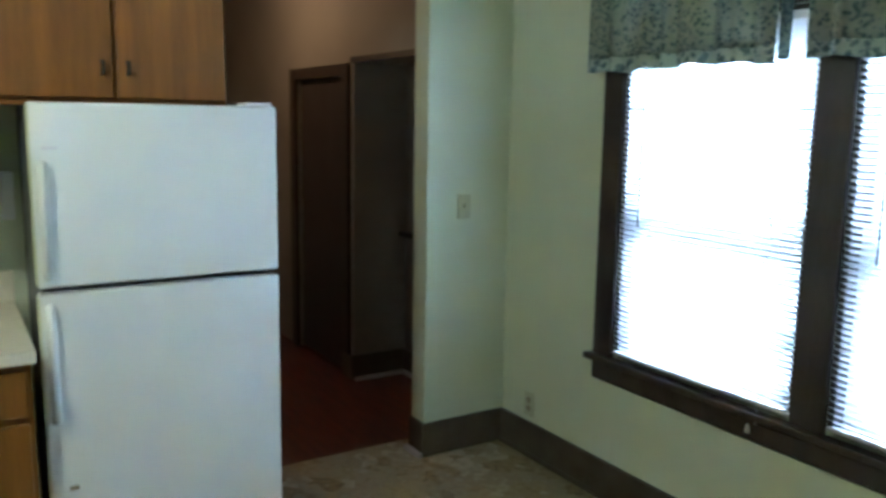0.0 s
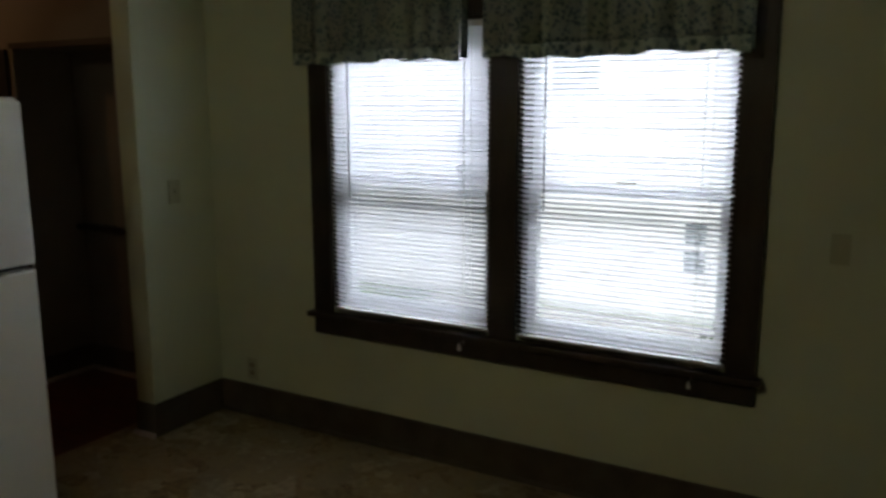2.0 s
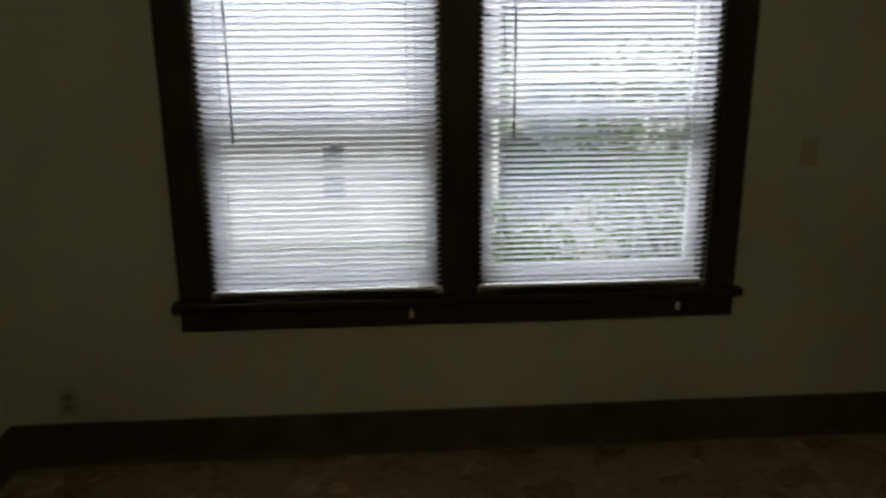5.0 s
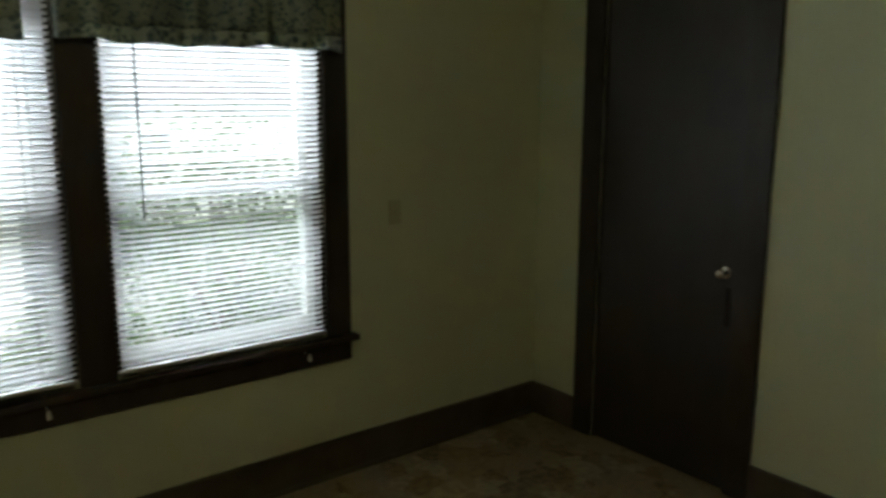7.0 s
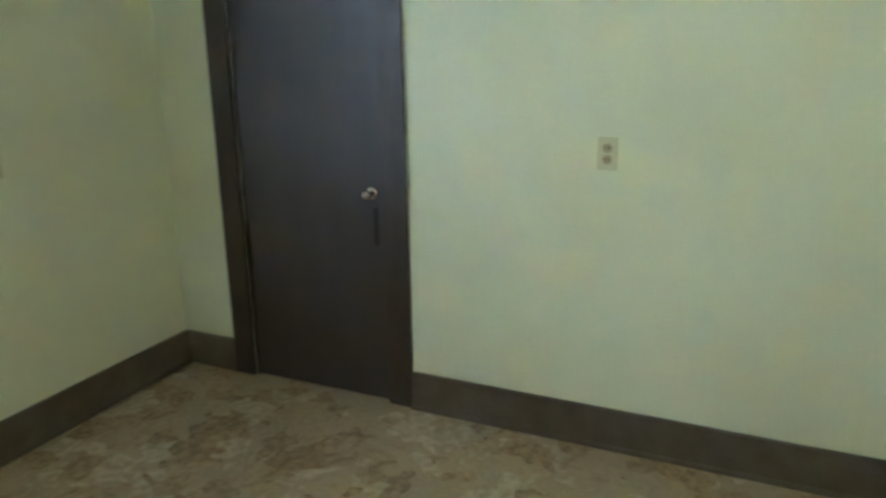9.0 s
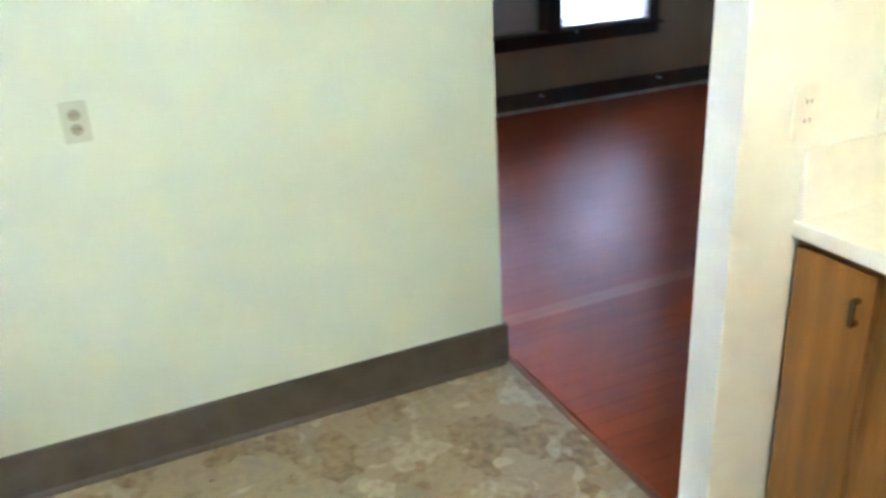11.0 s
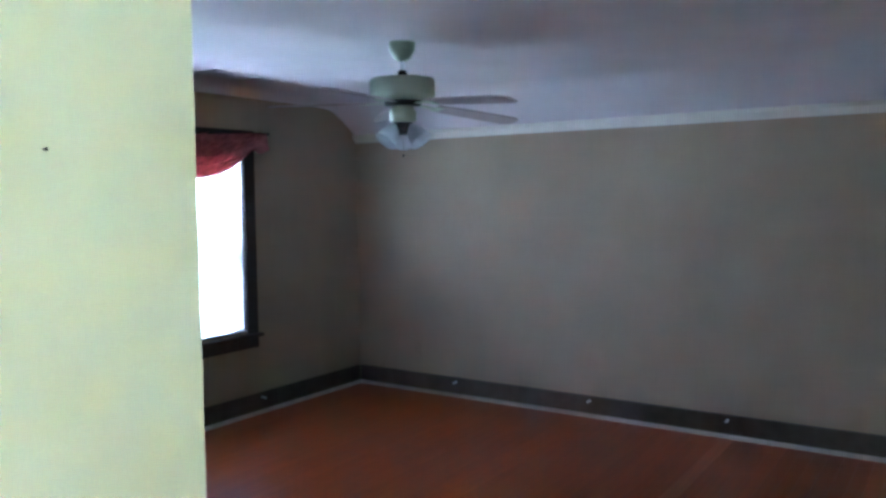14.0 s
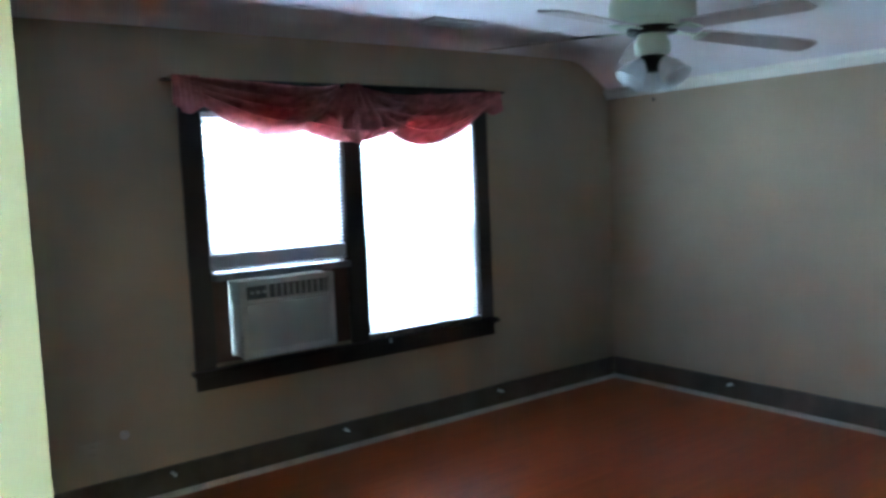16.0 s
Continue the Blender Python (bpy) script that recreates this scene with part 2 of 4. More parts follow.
def wall_bm(axis, a0, a1, u0, u1, z0, z1, holes=()):
    """A wall between a0 and a1 on its axis ('x' or 'y'), along u, with rectangular holes (u0, u1, z0, z1)."""
    bm = bmesh.new()
    us = sorted({u0, u1, *[h for o in holes for h in o[:2]]})
    zs = sorted({z0, z1, *[h for o in holes for h in o[2:]]})
    solid = {}
    for i in range(len(us) - 1):
        for j in range(len(zs) - 1):
            cu, cz = (us[i] + us[i + 1]) / 2, (zs[j] + zs[j + 1]) / 2
            solid[i, j] = not any(o[0] < cu < o[1] and o[2] < cz < o[3] for o in holes)

    def vert(a, u, z):
        return bm.verts.new((a, u, z) if axis == "x" else (u, a, z))
    for (i, j), s in solid.items():
        if not s:
            continue
        ua, ub, za, zb = us[i], us[i + 1], zs[j], zs[j + 1]
        for a in (a0, a1):
            bm.faces.new([vert(a, *c) for c in ((ua, za), (ub, za), (ub, zb), (ua, zb))])
        for di, dj, c in ((-1, 0, ((ua, za), (ua, zb))), (1, 0, ((ub, za), (ub, zb))), (0, -1, ((ua, za), (ub, za))), (0, 1, ((ua, zb), (ub, zb)))):
            if not solid.get((i + di, j + dj), False):
                (p, q), (r, s2) = c
                bm.faces.new([vert(a0, p, q), vert(a1, p, q), vert(a1, r, s2), vert(a0, r, s2)])
    bmesh.ops.remove_doubles(bm, verts=bm.verts[:], dist=1e-5)
    bmesh.ops.recalc_face_normals(bm, faces=bm.faces[:])
    return bm


# ---------------------------------------------------------------- plan, in metres
W = 3.716                    # closet wall of the dining end
YE = -3.278                  # free end of that wall
XK0, XK1, YK = 2.529, 2.628, -3.21   # wall between kitchen nook and living room, and its free end
YKS = -3.95                  # back wall of the nook
XE, YS = 7.155, -7.82         # living room
H = 2.45
KW = ((.753, 1.568), (1.689, 2.525))          # kitchen window openings along x
LW = ((-6.512, -5.645), (-5.525, -4.699))     # living room window openings along y
KZ0, KZ1, LZ0, LZ1 = .634, 1.93, .635, 1.97

structure("wall_north", wall_bm("y", 0, .16, -.12, W + .12, 0, H, [(*w, KZ0, KZ1) for w in KW]), "kitchen_wall", "cream painted plaster wall round the dining windows")
structure("wall_west", wall_bm("x", -.12, 0, YKS, 0, 0, H, [(-1.39, -.448, 0, 2.115)]), "kitchen_wall", "cream wall with a cased opening to the hall")
structure("wall_closet", wall_bm("x", W, W + .12, YE, 0, 0, H, [(-1.115, -.405, 0, 2.03)]), "kitchen_wall", "cream wall with the closet door")
structure("wall_nook", wall_bm("y", YKS - .12, YKS, -.12, XK0, 0, H), "kitchen_wall", "cream wall behind the kitchen counter")
structure("wall_between", wall_bm("x", XK0, XK1, YS - .12, YK, 0, H), "trail", "cream wall end beside the living room opening")
structure("wall_header", wall_bm("y", YE, YE + .12, XK1, W, 2.14, H), "kitchen_wall", "wall above the wide opening")
structure("wall_living_north", wall_bm("y", YE, YE + .12, W + .12, XE + .16, 0, H), "living_wall", "taupe wall")
structure("wall_living_east", wall_bm("x", XE, XE + .16, YS - .16, YE, 0, H + .05, [(*w, LZ0, LZ1) for w in LW]), "living_wall", "taupe wall round the living room windows")
structure("wall_living_south", wall_bm("y", YS - .16, YS, XK0, XE, 0, H + .05), "living_wall", "bare taupe wall with a crown moulding")
structure("wall_living_west", wall_bm("x", XK1, XK1 + .012, YS, -3.42, 0, H), "living_wall", "taupe paint on the living side of the dividing wall")
structure("ceiling_kitchen", bm_box(-.12, YKS - .12, H, W + .12, .16, H + .1), "ceiling", "white painted ceiling")


def living_ceiling():
    bm = bmesh.new()
    xs = [XK0 + .02 + (XE + .05 - XK0) * i / 40 for i in range(36)] + [6.75 + .45 * i / 14 for i in range(15)]
    xs = sorted(xs)
    ys = [YS - .05 + 1.6 * (i / 24) ** 1.4 for i in range(25)] + [YS + 1.75 + (YE - YS - 3.25) * i / 10 for i in range(10)] + [YE - 1.5 * (i / 16) ** 1.4 for i in range(16, -1, -1)]
    grid = []
    for x in xs:
        row = []
        for y in ys:
            s, e = max(0, min(y - YS, YE - y)), max(0, XE - x)
            q = min(1, e / .13)
            z = 2.142 + .200 * (1 - math.log1p(math.exp((1 - s / .30) * 7)) / 7) + .102 * math.sqrt(1 - (1 - q) ** 2) * (1 - math.exp(-s / .4))
            row.append(bm.verts.new((x, y, z)))
        grid.append(row)
    for i in range(len(xs) - 1):
        for j in range(len(ys) - 1):
            bm.faces.new((grid[i][j], grid[i][j + 1], grid[i + 1][j + 1], grid[i + 1][j]))
    ex = bmesh.ops.extrude_face_region(bm, geom=bm.faces[:])
    bmesh.ops.translate(bm, verts=[v for v in ex["geom"] if isinstance(v, bmesh.types.BMVert)], vec=(0, 0, .3))
    bmesh.ops.recalc_face_normals(bm, faces=bm.faces[:])
    return bm


structure("ceiling_living", living_ceiling(), "ceiling", "lilac-white coved plaster ceiling", smooth=True)
structure("floor_kitchen", bm_boxes((-.22, YKS - .12, -.06, XK0, .1, 0), (XK0, YE - .02, -.06, W + .1, .1, 0)), "vinyl", "brown and tan stone-patterned vinyl floor")
structure("floor_living", bm_box(XK0, YS - .1, -.08, XE + .1, YE - .02, -.012), "oak_edge", "subfloor under the red-stained strip floor")
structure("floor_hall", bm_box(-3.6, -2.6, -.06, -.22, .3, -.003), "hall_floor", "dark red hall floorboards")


def baseboard(pieces, name, label, h=.161):
    """pieces: boxes (x0, y0, x1, y1) of boards standing on the floor."""
    return structure(name, bm_boxes(*[(a, b, 0, c, d, h) for a, b, c, d in pieces], bevel=.003), "baseboard", label)


BB = .018
baseboard([(0, -BB, W, 0)], "baseboard_north", "dark brown painted baseboard under the dining windows")
baseboard([(0, -.448, BB, -BB)], "baseboard_west", "short dark brown baseboard")
baseboard([(-.12, -.448 - BB, BB, -.448)], "baseboard_jamb", "dark brown baseboard round the wall end")
baseboard([(W - BB, -.297, W, -BB), (W - BB, YE, W, -1.222)], "baseboard_closet", "dark brown baseboard beside the closet door")
baseboard([(W - BB, YE - BB, W + .12, YE)], "baseboard_end", "dark brown baseboard at the wall end")
baseboard([(XE - .02, YS + .02, XE, YE)], "baseboard_living_east", "dark brown baseboard under the living room windows", h=.155)
baseboard([(XK1 + .012, YS, XE - .02, YS + .02)], "baseboard_living_south", "dark brown baseboard along the bare wall", h=.155)
baseboard([(W + .12, YE - .02, XE - .02, YE)], "baseboard_living_north", "dark brown baseboard", h=.155)


def shoe_bm(axis, a, s, u0, u1, r=.02):
    """Quarter-round at the floor; a: board face, s: +1 or -1 into the room."""
    bm = bmesh.new()
    prof = [(0, 0), *[(r * math.cos(t * math.pi / 8), r * math.sin(t * math.pi / 8)) for t in range(5)]]
    ends = []
    for u in (u0, u1):
        ends.append([bm.verts.new((a + s * p, u, q) if axis == "x" else (u, a + s * p, q)) for p, q in prof])
    k = len(prof)
    for i in range(k):
        bm.faces.new((ends[0][i], ends[0][(i + 1) % k], ends[1][(i + 1) % k], ends[1][i]))
    bm.faces.new(ends[0][::-1])
    bm.faces.new(ends[1])
    bmesh.ops.recalc_face_normals(bm, faces=bm.faces[:])
    return bm


structure("trim_shoe_east", shoe_bm("x", XE - .02, -1, YS + .02, YE - .02, .024), "shoe", "pale quarter-round shoe moulding")
structure("trim_shoe_south", shoe_bm("y", YS + .02, 1, XK1 + .012, XE - .02, .024), "shoe", "pale quarter-round shoe moulding")
for _n, _a in (("trim_shoe_north", shoe_bm("y", -BB, -1, BB, W - BB, .016)), ("trim_shoe_closet", shoe_bm("x", W - BB, -1, YE, -1.222, .016))):
    structure(_n, _a, "baseboard", "dark brown quarter-round shoe moulding")


def crown_bm():
    bm = bmesh.new()
    prof = [(0, 2.086), (.012, 2.086), (.016, 2.100), (.034, 2.115), (.048, 2.130), (.05, 2.156), (0, 2.156)]
    ends = [[bm.verts.new((x, YS + p, q)) for p, q in prof] for x in (XK1, XE)]
    k = len(prof)
    for i in range(k):
        bm.faces.new((ends[0][i], ends[0][(i + 1) % k], ends[1][(i + 1) % k], ends[1][i]))
    bm.faces.new(ends[0][::-1])
    bm.faces.new(ends[1])
    bmesh.ops.recalc_face_normals(bm, faces=bm.faces[:])
    return bm


structure("trim_crown", crown_bm(), "crown", "cream crown moulding under the ceiling cove")
structure("trim_threshold", bm_box(XK1, YE - .035, 0, W, YE - .012, .005, bevel=.002), "oak_edge", "thin dark threshold strip between vinyl and wood")

# ---------------------------------------------------------------- windows


def window_pair(name, wall, face, out, openings, z0, z1, c_out, raised=None):
    """A pair of double-hung windows in dark casing. wall: 'y' or 'x'; face: room side plane; out: +1 towards outdoors; c_out: outer casing edges."""
    root = tagged(new(name), "pair of double-hung windows in dark brown casing", kind="structure")

    def bx(u0, u1, d0, d1, za, zb):
        d0, d1 = face + out * d0, face + out * d1
        return (u0, d0, za, u1, d1, zb) if wall == "y" else (d0, u0, za, d1, u1, zb)
    (a0, a1), (b0, b1) = openings
    lo, hi = c_out
    top = z1 + .15
    part("window_frame", bm_boxes(bx(lo, a0, -.022, 0, z0 - .02, top), bx(b1, hi, -.022, 0, z0 - .02, top), bx(a1, b0, -.022, 0, z0 - .02, z1), bx(a0, b1, -.022, 0, z1, top), bevel=.003), "trim", root, "dark brown window casing")
    part("window_sill", bm_box(*bx(lo - .022, hi + .022, -.055, .0, z0 - .045, z0 - .02), bevel=.004), "trim", root, "dark brown window stool")
    part("apron", bm_box(*bx(lo, hi, -.022, 0, z0 - .128, z0 - .045), bevel=.003), "trim", root)
    for i, (u0, u1) in enumerate(openings):
        # jamb liner
        part("jamb", bm_boxes(bx(u0, u0 + .018, 0, .15, z0, z1), bx(u1 - .018, u1, 0, .15, z0, z1), bx(u0 + .018, u1 - .018, 0, .15, z1 - .018, z1), bx(u0 + .018, u1 - .018, 0, .16, z0 - .02, z0 + .006)), "trim", root)
        p0, p1 = u0 + .018, u1 - .018
        mid = z0 + (z1 - z0) * .475
        lowz = z0 + .006
        shift = .44 if raised == i else 0
        for d, za, zb, rb, rt in ((.055, lowz + shift, mid + .02 + shift, .06, .035), (.095, mid - .02, z1 - .018, .035, .05)):
            sash = part("sash", bm_boxes(bx(p0, p0 + .042, d, d + .034, za, zb), bx(p1 - .042, p1, d, d + .034, za, zb), bx(p0 + .042, p1 - .042, d, d + .034, za, za + rb), bx(p0 + .042, p1 - .042, d, d + .034, zb - rt, zb), bevel=.002), "sash", root, "white painted sash")
            g = part("pane", bm_box(*bx(p0 + .040, p1 - .040, d + .015, d + .018, za + rb - .004, zb - rt + .004)), "glass", sash, "clear glass pane")
            g.visible_shadow = False
        # storm window bar and latch
        part("storm_frame", bm_boxes(bx(p0, p1, .134, .146, mid + .10, mid + .118), bx(p0, p0 + .02, .134, .146, z0 + .006, z1 - .018), bx(p1 - .02, p1, .134, .146, z0 + .006, z1 - .018)), "sash", root, "pale storm window frame")
        part("latch", bm_box(*bx((u0 + u1) / 2 - .035, (u0 + u1) / 2 + .035, .05, .085, mid + .02 + shift, mid + .034 + shift), bevel=.004), "brass", root)
    return root


window_pair("window_1", "y", 0, 1, KW, KZ0, KZ1, (.646, 2.631))
window_pair("window_2", "x", XE, 1, LW, LZ0, LZ1, (-6.616, -4.589), raised=1)


def slat_mesh(wall, length, tilt):
    """One curved slat, centred; tilt in degrees lowers its outer edge."""
    bm = bmesh.new()
    n = 4
    ends = []
    t = radians(tilt)
    for u in (-length / 2, length / 2):
        row = []
        for side in (0, 1):
            for i in range(n + 1):
                q = (i / n - .5) * .025
                h = .0022 * (1 - (2 * i / n - 1) ** 2) - side * .0006
                d, z = q * math.cos(t) + h * math.sin(t), -q * math.sin(t) + h * math.cos(t)
                row.append(bm.verts.new((u, d, z) if wall == "y" else (d, u, z)))
        ends.append(row)
    a, b = ends
    k = n + 1
    for i in range(n):
        bm.faces.new((a[i], a[i + 1], b[i + 1], b[i]))
        bm.faces.new((a[k + i + 1], a[k + i], b[k + i], b[k + i + 1]))
    bm.faces.new((a[0], b[0], b[k], a[k]))
    bm.faces.new((a[n], a[k + n], b[k + n], b[n]))
    bmesh.ops.recalc_face_normals(bm, faces=bm.faces[:])
    me = mesh_of("slat", bm, M["slat"], True)
    return me


def blind(label, wall, face, u0, u1, ztop, zbot, tilt, group, wand_len=.0, tail=.0, stack=0):
    """A venetian blind hung at the plane face; the room lies on the -y (or -x) side."""
    ob = thing("venetian_blind", label, "blind", group)
    u0, u1 = u0 + .006, u1 - .006

    def bx(a, b, d0, d1, za, zb):
        return (a, face + d0, za, b, face + d1, zb) if wall == "y" else (face + d0, a, za, face + d1, b, zb)
    part("headrail", bm_box(*bx(u0, u1, -.013, .013, ztop - .028, ztop), bevel=.002), "blind_rail", ob)
    part("bottom_rail", bm_box(*bx(u0, u1, -.012, .012, zbot, zbot + .012), bevel=.003), "blind_rail", ob)
    pitch = .0205
    me = slat_mesh(wall, u1 - u0, tilt)
    z = zbot + .012 + .006
    zs = [z + .0035 * i for i in range(stack)]
    z = (zs[-1] if zs else z) + .012
    while z < ztop - .034:
        zs.append(z)
        z += pitch
    for i, zz in enumerate(zs):
        s = new("slat", me)
        s.parent = ob
        w = (random.random() - .5)
        m = ((u0 + u1) / 2, face, zz) if wall == "y" else (face, (u0 + u1) / 2, zz)
        s.location = m
        s.rotation_euler = (radians(w * 3), 0, 0) if wall == "y" else (0, radians(w * 3), 0)
    for k in (.1, .9):
        u = u0 + (u1 - u0) * k
        part("ladder_cord", bm_boxes(bx(u - .0012, u + .0012, -.0150, -.0135, zbot, ztop - .02), bx(u - .0012, u + .0012, .0135, .0150, zbot, ztop - .02)), "cord", ob)
    if wand_len:
        u = u0 + .115
        part("tilt_wand", bm_lathe([(.003, 0), (.0042, .01), (.0042, .05), (.003, .06), (.0035, wand_len)], 8, at=(u, face - .028, ztop - .03 - wand_len) if wall == "y" else (face - .028, u, ztop - .03 - wand_len)), "wand", ob, "dark clear plastic wand", True)
    if tail:
        u = u1 - .11
        part("lift_cord", bm_box(*bx(u - .0015, u + .0015, -.0225, -.020, zbot - tail, ztop - .03)), "cord", ob)
        part("cord_tassel", bm_lathe([(.003, .03), (.006, .022), (.009, .004), (.007, 0)], 10, at=(u, face - .06, zbot - tail - .02) if wall == "y" else (face - .06, u, zbot - tail - .02)), "white_plastic", ob, "white plastic cord tassel", True)
    return ob


G1, G2 = "blinds of the dining windows", "blinds of the living room windows"
blind("white mini blind half open over a dining window", "y", -.004, *KW[0], KZ1 - .02, KZ0 - .002, 50, G1, .715, .063)
blind("white mini blind, slats open, over a dining window", "y", -.004, *KW[1], KZ1 - .02, KZ0 - .002, 36, G1, .715, .063)
blind("white mini blind lowered over a living room window", "x", XE - .004, *LW[0], LZ1 - .02, LZ0 + .006, 40, G2, 0, .03)
blind("white mini blind pulled up above the air conditioner", "x", XE - .004, *LW[1], LZ1 - .02, 1.125, 40, G2, 0, 0, 18)

# ---------------------------------------------------------------- closet door
door = tagged(new("door_1"), "closed dark brown flush closet door with a brass knob", kind="structure")
part("door_casing", bm_boxes((W - .022, -1.222, 0, W, -1.115, 2.13), (W - .022, -.405, 0, W, -.297, 2.13), (W - .022, -1.115, 2.03, W, -.405, 2.13), bevel=.004), "trim", door, "dark brown door casing")
part("door_jamb", bm_boxes((W, -1.115, 0, W + .12, -1.100, 2.03), (W, -.420, 0, W + .12, -.405, 2.03), (W, -1.100, 2.015, W + .12, -.420, 2.03)), "trim", door)
part("door_leaf", bm_box(W + .004, -1.0985, .006, W + .040, -.4215, 2.013, bevel=.0006), "door", door, "dark stained flush door leaf")
knob = part("door_knob", bm_lathe([(.009, .012), (.009, -.014), (.016, -.022), (.0205, -.034), (.0205, -.042), (.014, -.051), (.004, -.054)], 20, "X", (W, -1.052, .905)), "brass", door, "worn brass door knob", True)
part("knob_rose", bm_lathe([(.026, .012), (.028, .006), (.022, .002), (.012, 0)], 20, "X", (W, -1.052, .905)), "brass", knob, "", True)
part("keyhole_plate", bm_box(W - .001, -1.084, .690, W + .0045, -1.060, .850, bevel=.002), "black_metal", door)
for _z in (.25, 1.0, 1.8):
    part("hinge", bm_lathe([(.006, -.045), (.006, .045)], 8, "Z", (W + .009, -.417, _z)), "black_metal", door)

# ---------------------------------------------------------------- plates on the walls


def plate(name, label, category, wall, a, s, u, z, kind, w=.070, h=.114, paint="plastic"):
    """A cover plate on a wall; s: the way it faces along the wall's axis."""
    ob = thing(name, label, category)

    def bx(u0, u1, d0, d1, z0, z1):
        return (u0, a + s * d0, z0, u1, a + s * d1, z1) if wall == "y" else (a + s * d0, u0, z0, a + s * d1, u1, z1)
    part("cover_plate", bm_box(*bx(u - w / 2, u + w / 2, 0, .006, z - h / 2, z + h / 2), bevel=.0025), paint, ob)
    if kind == "switch":
        part("toggle", bm_box(*bx(u - .005, u + .005, .006, .016, z - .004, z + .012), bevel=.002), paint, ob)
    else:
        for dz in (-.020, .020):
            sock = part("socket", bm_lathe([(.0165, 0), (.0165, .0085), (.014, .009)], 16, "Y" if wall == "y" else "X", (u, a, z + dz) if wall == "y" else (a, u, z + dz)) if s > 0 else
                        bm_lathe([(.0165, 0), (.0165, -.0085), (.014, -.009)], 16, "Y" if wall == "y" else "X", (u, a, z + dz) if wall == "y" else (a, u, z + dz)), "socket" if paint == "plastic" else paint, ob)
            for du in (-.0065, .0065):
                part("slot", bm_box(*bx(u + du - .0014, u + du + .0014, .0088, .0094, z + dz - .003, z + dz + .006)), "slot", sock)
    part("screw", bm_lathe([(.003, 0), (.003, s * .0072)], 8, "Y" if wall == "y" else "X", (u, a, z) if wall == "y" else (a, u, z)), paint, ob)
    return ob


plate("wall_outlet", "ivory duplex outlet on the cream closet wall", "outlet", "x", W, -1, -2.003, 1.12, "outlet")
plate("light_switch", "ivory light switch on the wall beside the hall opening", "switch", "x", 0, 1, -.253, 1.168, "switch")
plate("light_switch", "ivory light switch between window and closet corner", "switch", "y", 0, -1, 2.867, 1.10, "switch", .062, .105)
plate("wall_outlet", "ivory outlet low on the window wall", "outlet", "y", 0, -1, .216, .245, "outlet")
plate("wall_outlet", "ivory outlet above the kitchen counter", "outlet", "x", XK0, -1, -3.375, 1.180, "outlet", paint="laminate")
plate("light_switch", "ivory switch plate above the kitchen counter", "switch", "x", XK0, -1, -3.62, 1.19, "switch", paint="laminate")
plate("wall_outlet", "taupe painted outlet beside the living room window", "outlet", "x", XE, -1, -4.06, .320, "outlet", .114, .07, paint="living_wall")
plate("wall_outlet", "taupe painted outlet low on the bare wall", "outlet", "y", YS, 1, 6.534, .345, "outlet", paint="living_wall")
_d = thing("cable_cover", "small white round cable cover on the taupe wall", "cover")
part("cap", bm_lathe([(.022, 0), (.022, -.006), (.012, -.012)], 14, "X", (XE, -4.214, .364)), "shoe", _d, "", True)

_d = tagged(part("nail", bm_lathe([(.0016, 0), (.0016, -.007), (.0028, -.008)], 8, "X", (W, -3.017, 1.695)), "black_metal"), "small dark nail stuck in the cream wall", "nail")

# baseboard plugs of the living room
for _x, _y, _ax in ((XE - .02, -6.632, "X"), (XE - .02, -5.441, "X"), (XE - .02, -4.43, "X"), (6.136, YS + .02, "Y"), (4.975, YS + .02, "Y"), (3.996, YS + .02, "Y")):
    _s = -1 if _ax == "X" else 1
    ob = tagged(part("door_stop", bm_lathe([(.010, 0), (.010, _s * .006), (.006, _s * .010), (.005, _s * .03), (.009, _s * .032), (.009, _s * .042)], 10, _ax, (_x, _y, .119)), "white_plastic", None, "", True), "small white plug on the dark baseboard", "plug", "baseboard plugs")

# ---------------------------------------------------------------- valances of the dining windows


def valance(label, u0, u1, seed):
    ob = thing("valance", label, "valance", "floral valances")
    rng = random.Random(seed)
    ph = [rng.uniform(0, 6.28) for _ in range(5)]

    def sheet(z0, z1, rows, amp0, amp1, wob):
        bm = bmesh.new()
        n = int((u1 - u0) / .008)
        grid = []
        for j in range(rows + 1):
            k = j / rows
            row = []
            for i in range(n + 1):
                u = u0 + (u1 - u0) * i / n
                a = amp0 + (amp1 - amp0) * k
                f = math.sin(u * 46 + ph[0] + 1.1 * math.sin(u * 9 + ph[1])) * .6 + math.sin(u * 77 + ph[2]) * .3 + math.sin(u * 23 + ph[3]) * .35
                z = z1 + (z0 - z1) * k + wob * k * (math.sin(u * 31 + ph[4]) * .5 + math.sin(u * 9 + ph[1]) * .6)
                row.append(bm.verts.new((u, -.090 + a * f, z)))
            grid.append(row)
        for j in range(rows):
            for i in range(n):
                bm.faces.new((grid[j][i], grid[j][i + 1], grid[j + 1][i + 1], grid[j + 1][i]))
        return bm
    for nm, bm, mt in (("skirt", sheet(1.800, 2.205, 14, .014, .024, .0), "floral"), ("hem_ruffle", sheet(1.752, 1.803, 5, .024, .030, .009), "floral_hem"), ("header_ruffle", sheet(2.20, 2.245, 4, .014, .018, .004), "floral")):
        o = part(nm, bm, mt, ob, "", True)
        md = o.modifiers.new("thickness", "SOLIDIFY")
        md.thickness = .002
    for u in (u0 + .004, u1 - .004):
        part("side_return", bm_box(u - .002, -.08, 1.76, u + .002, -.024, 2.2), "floral", ob)
    return ob


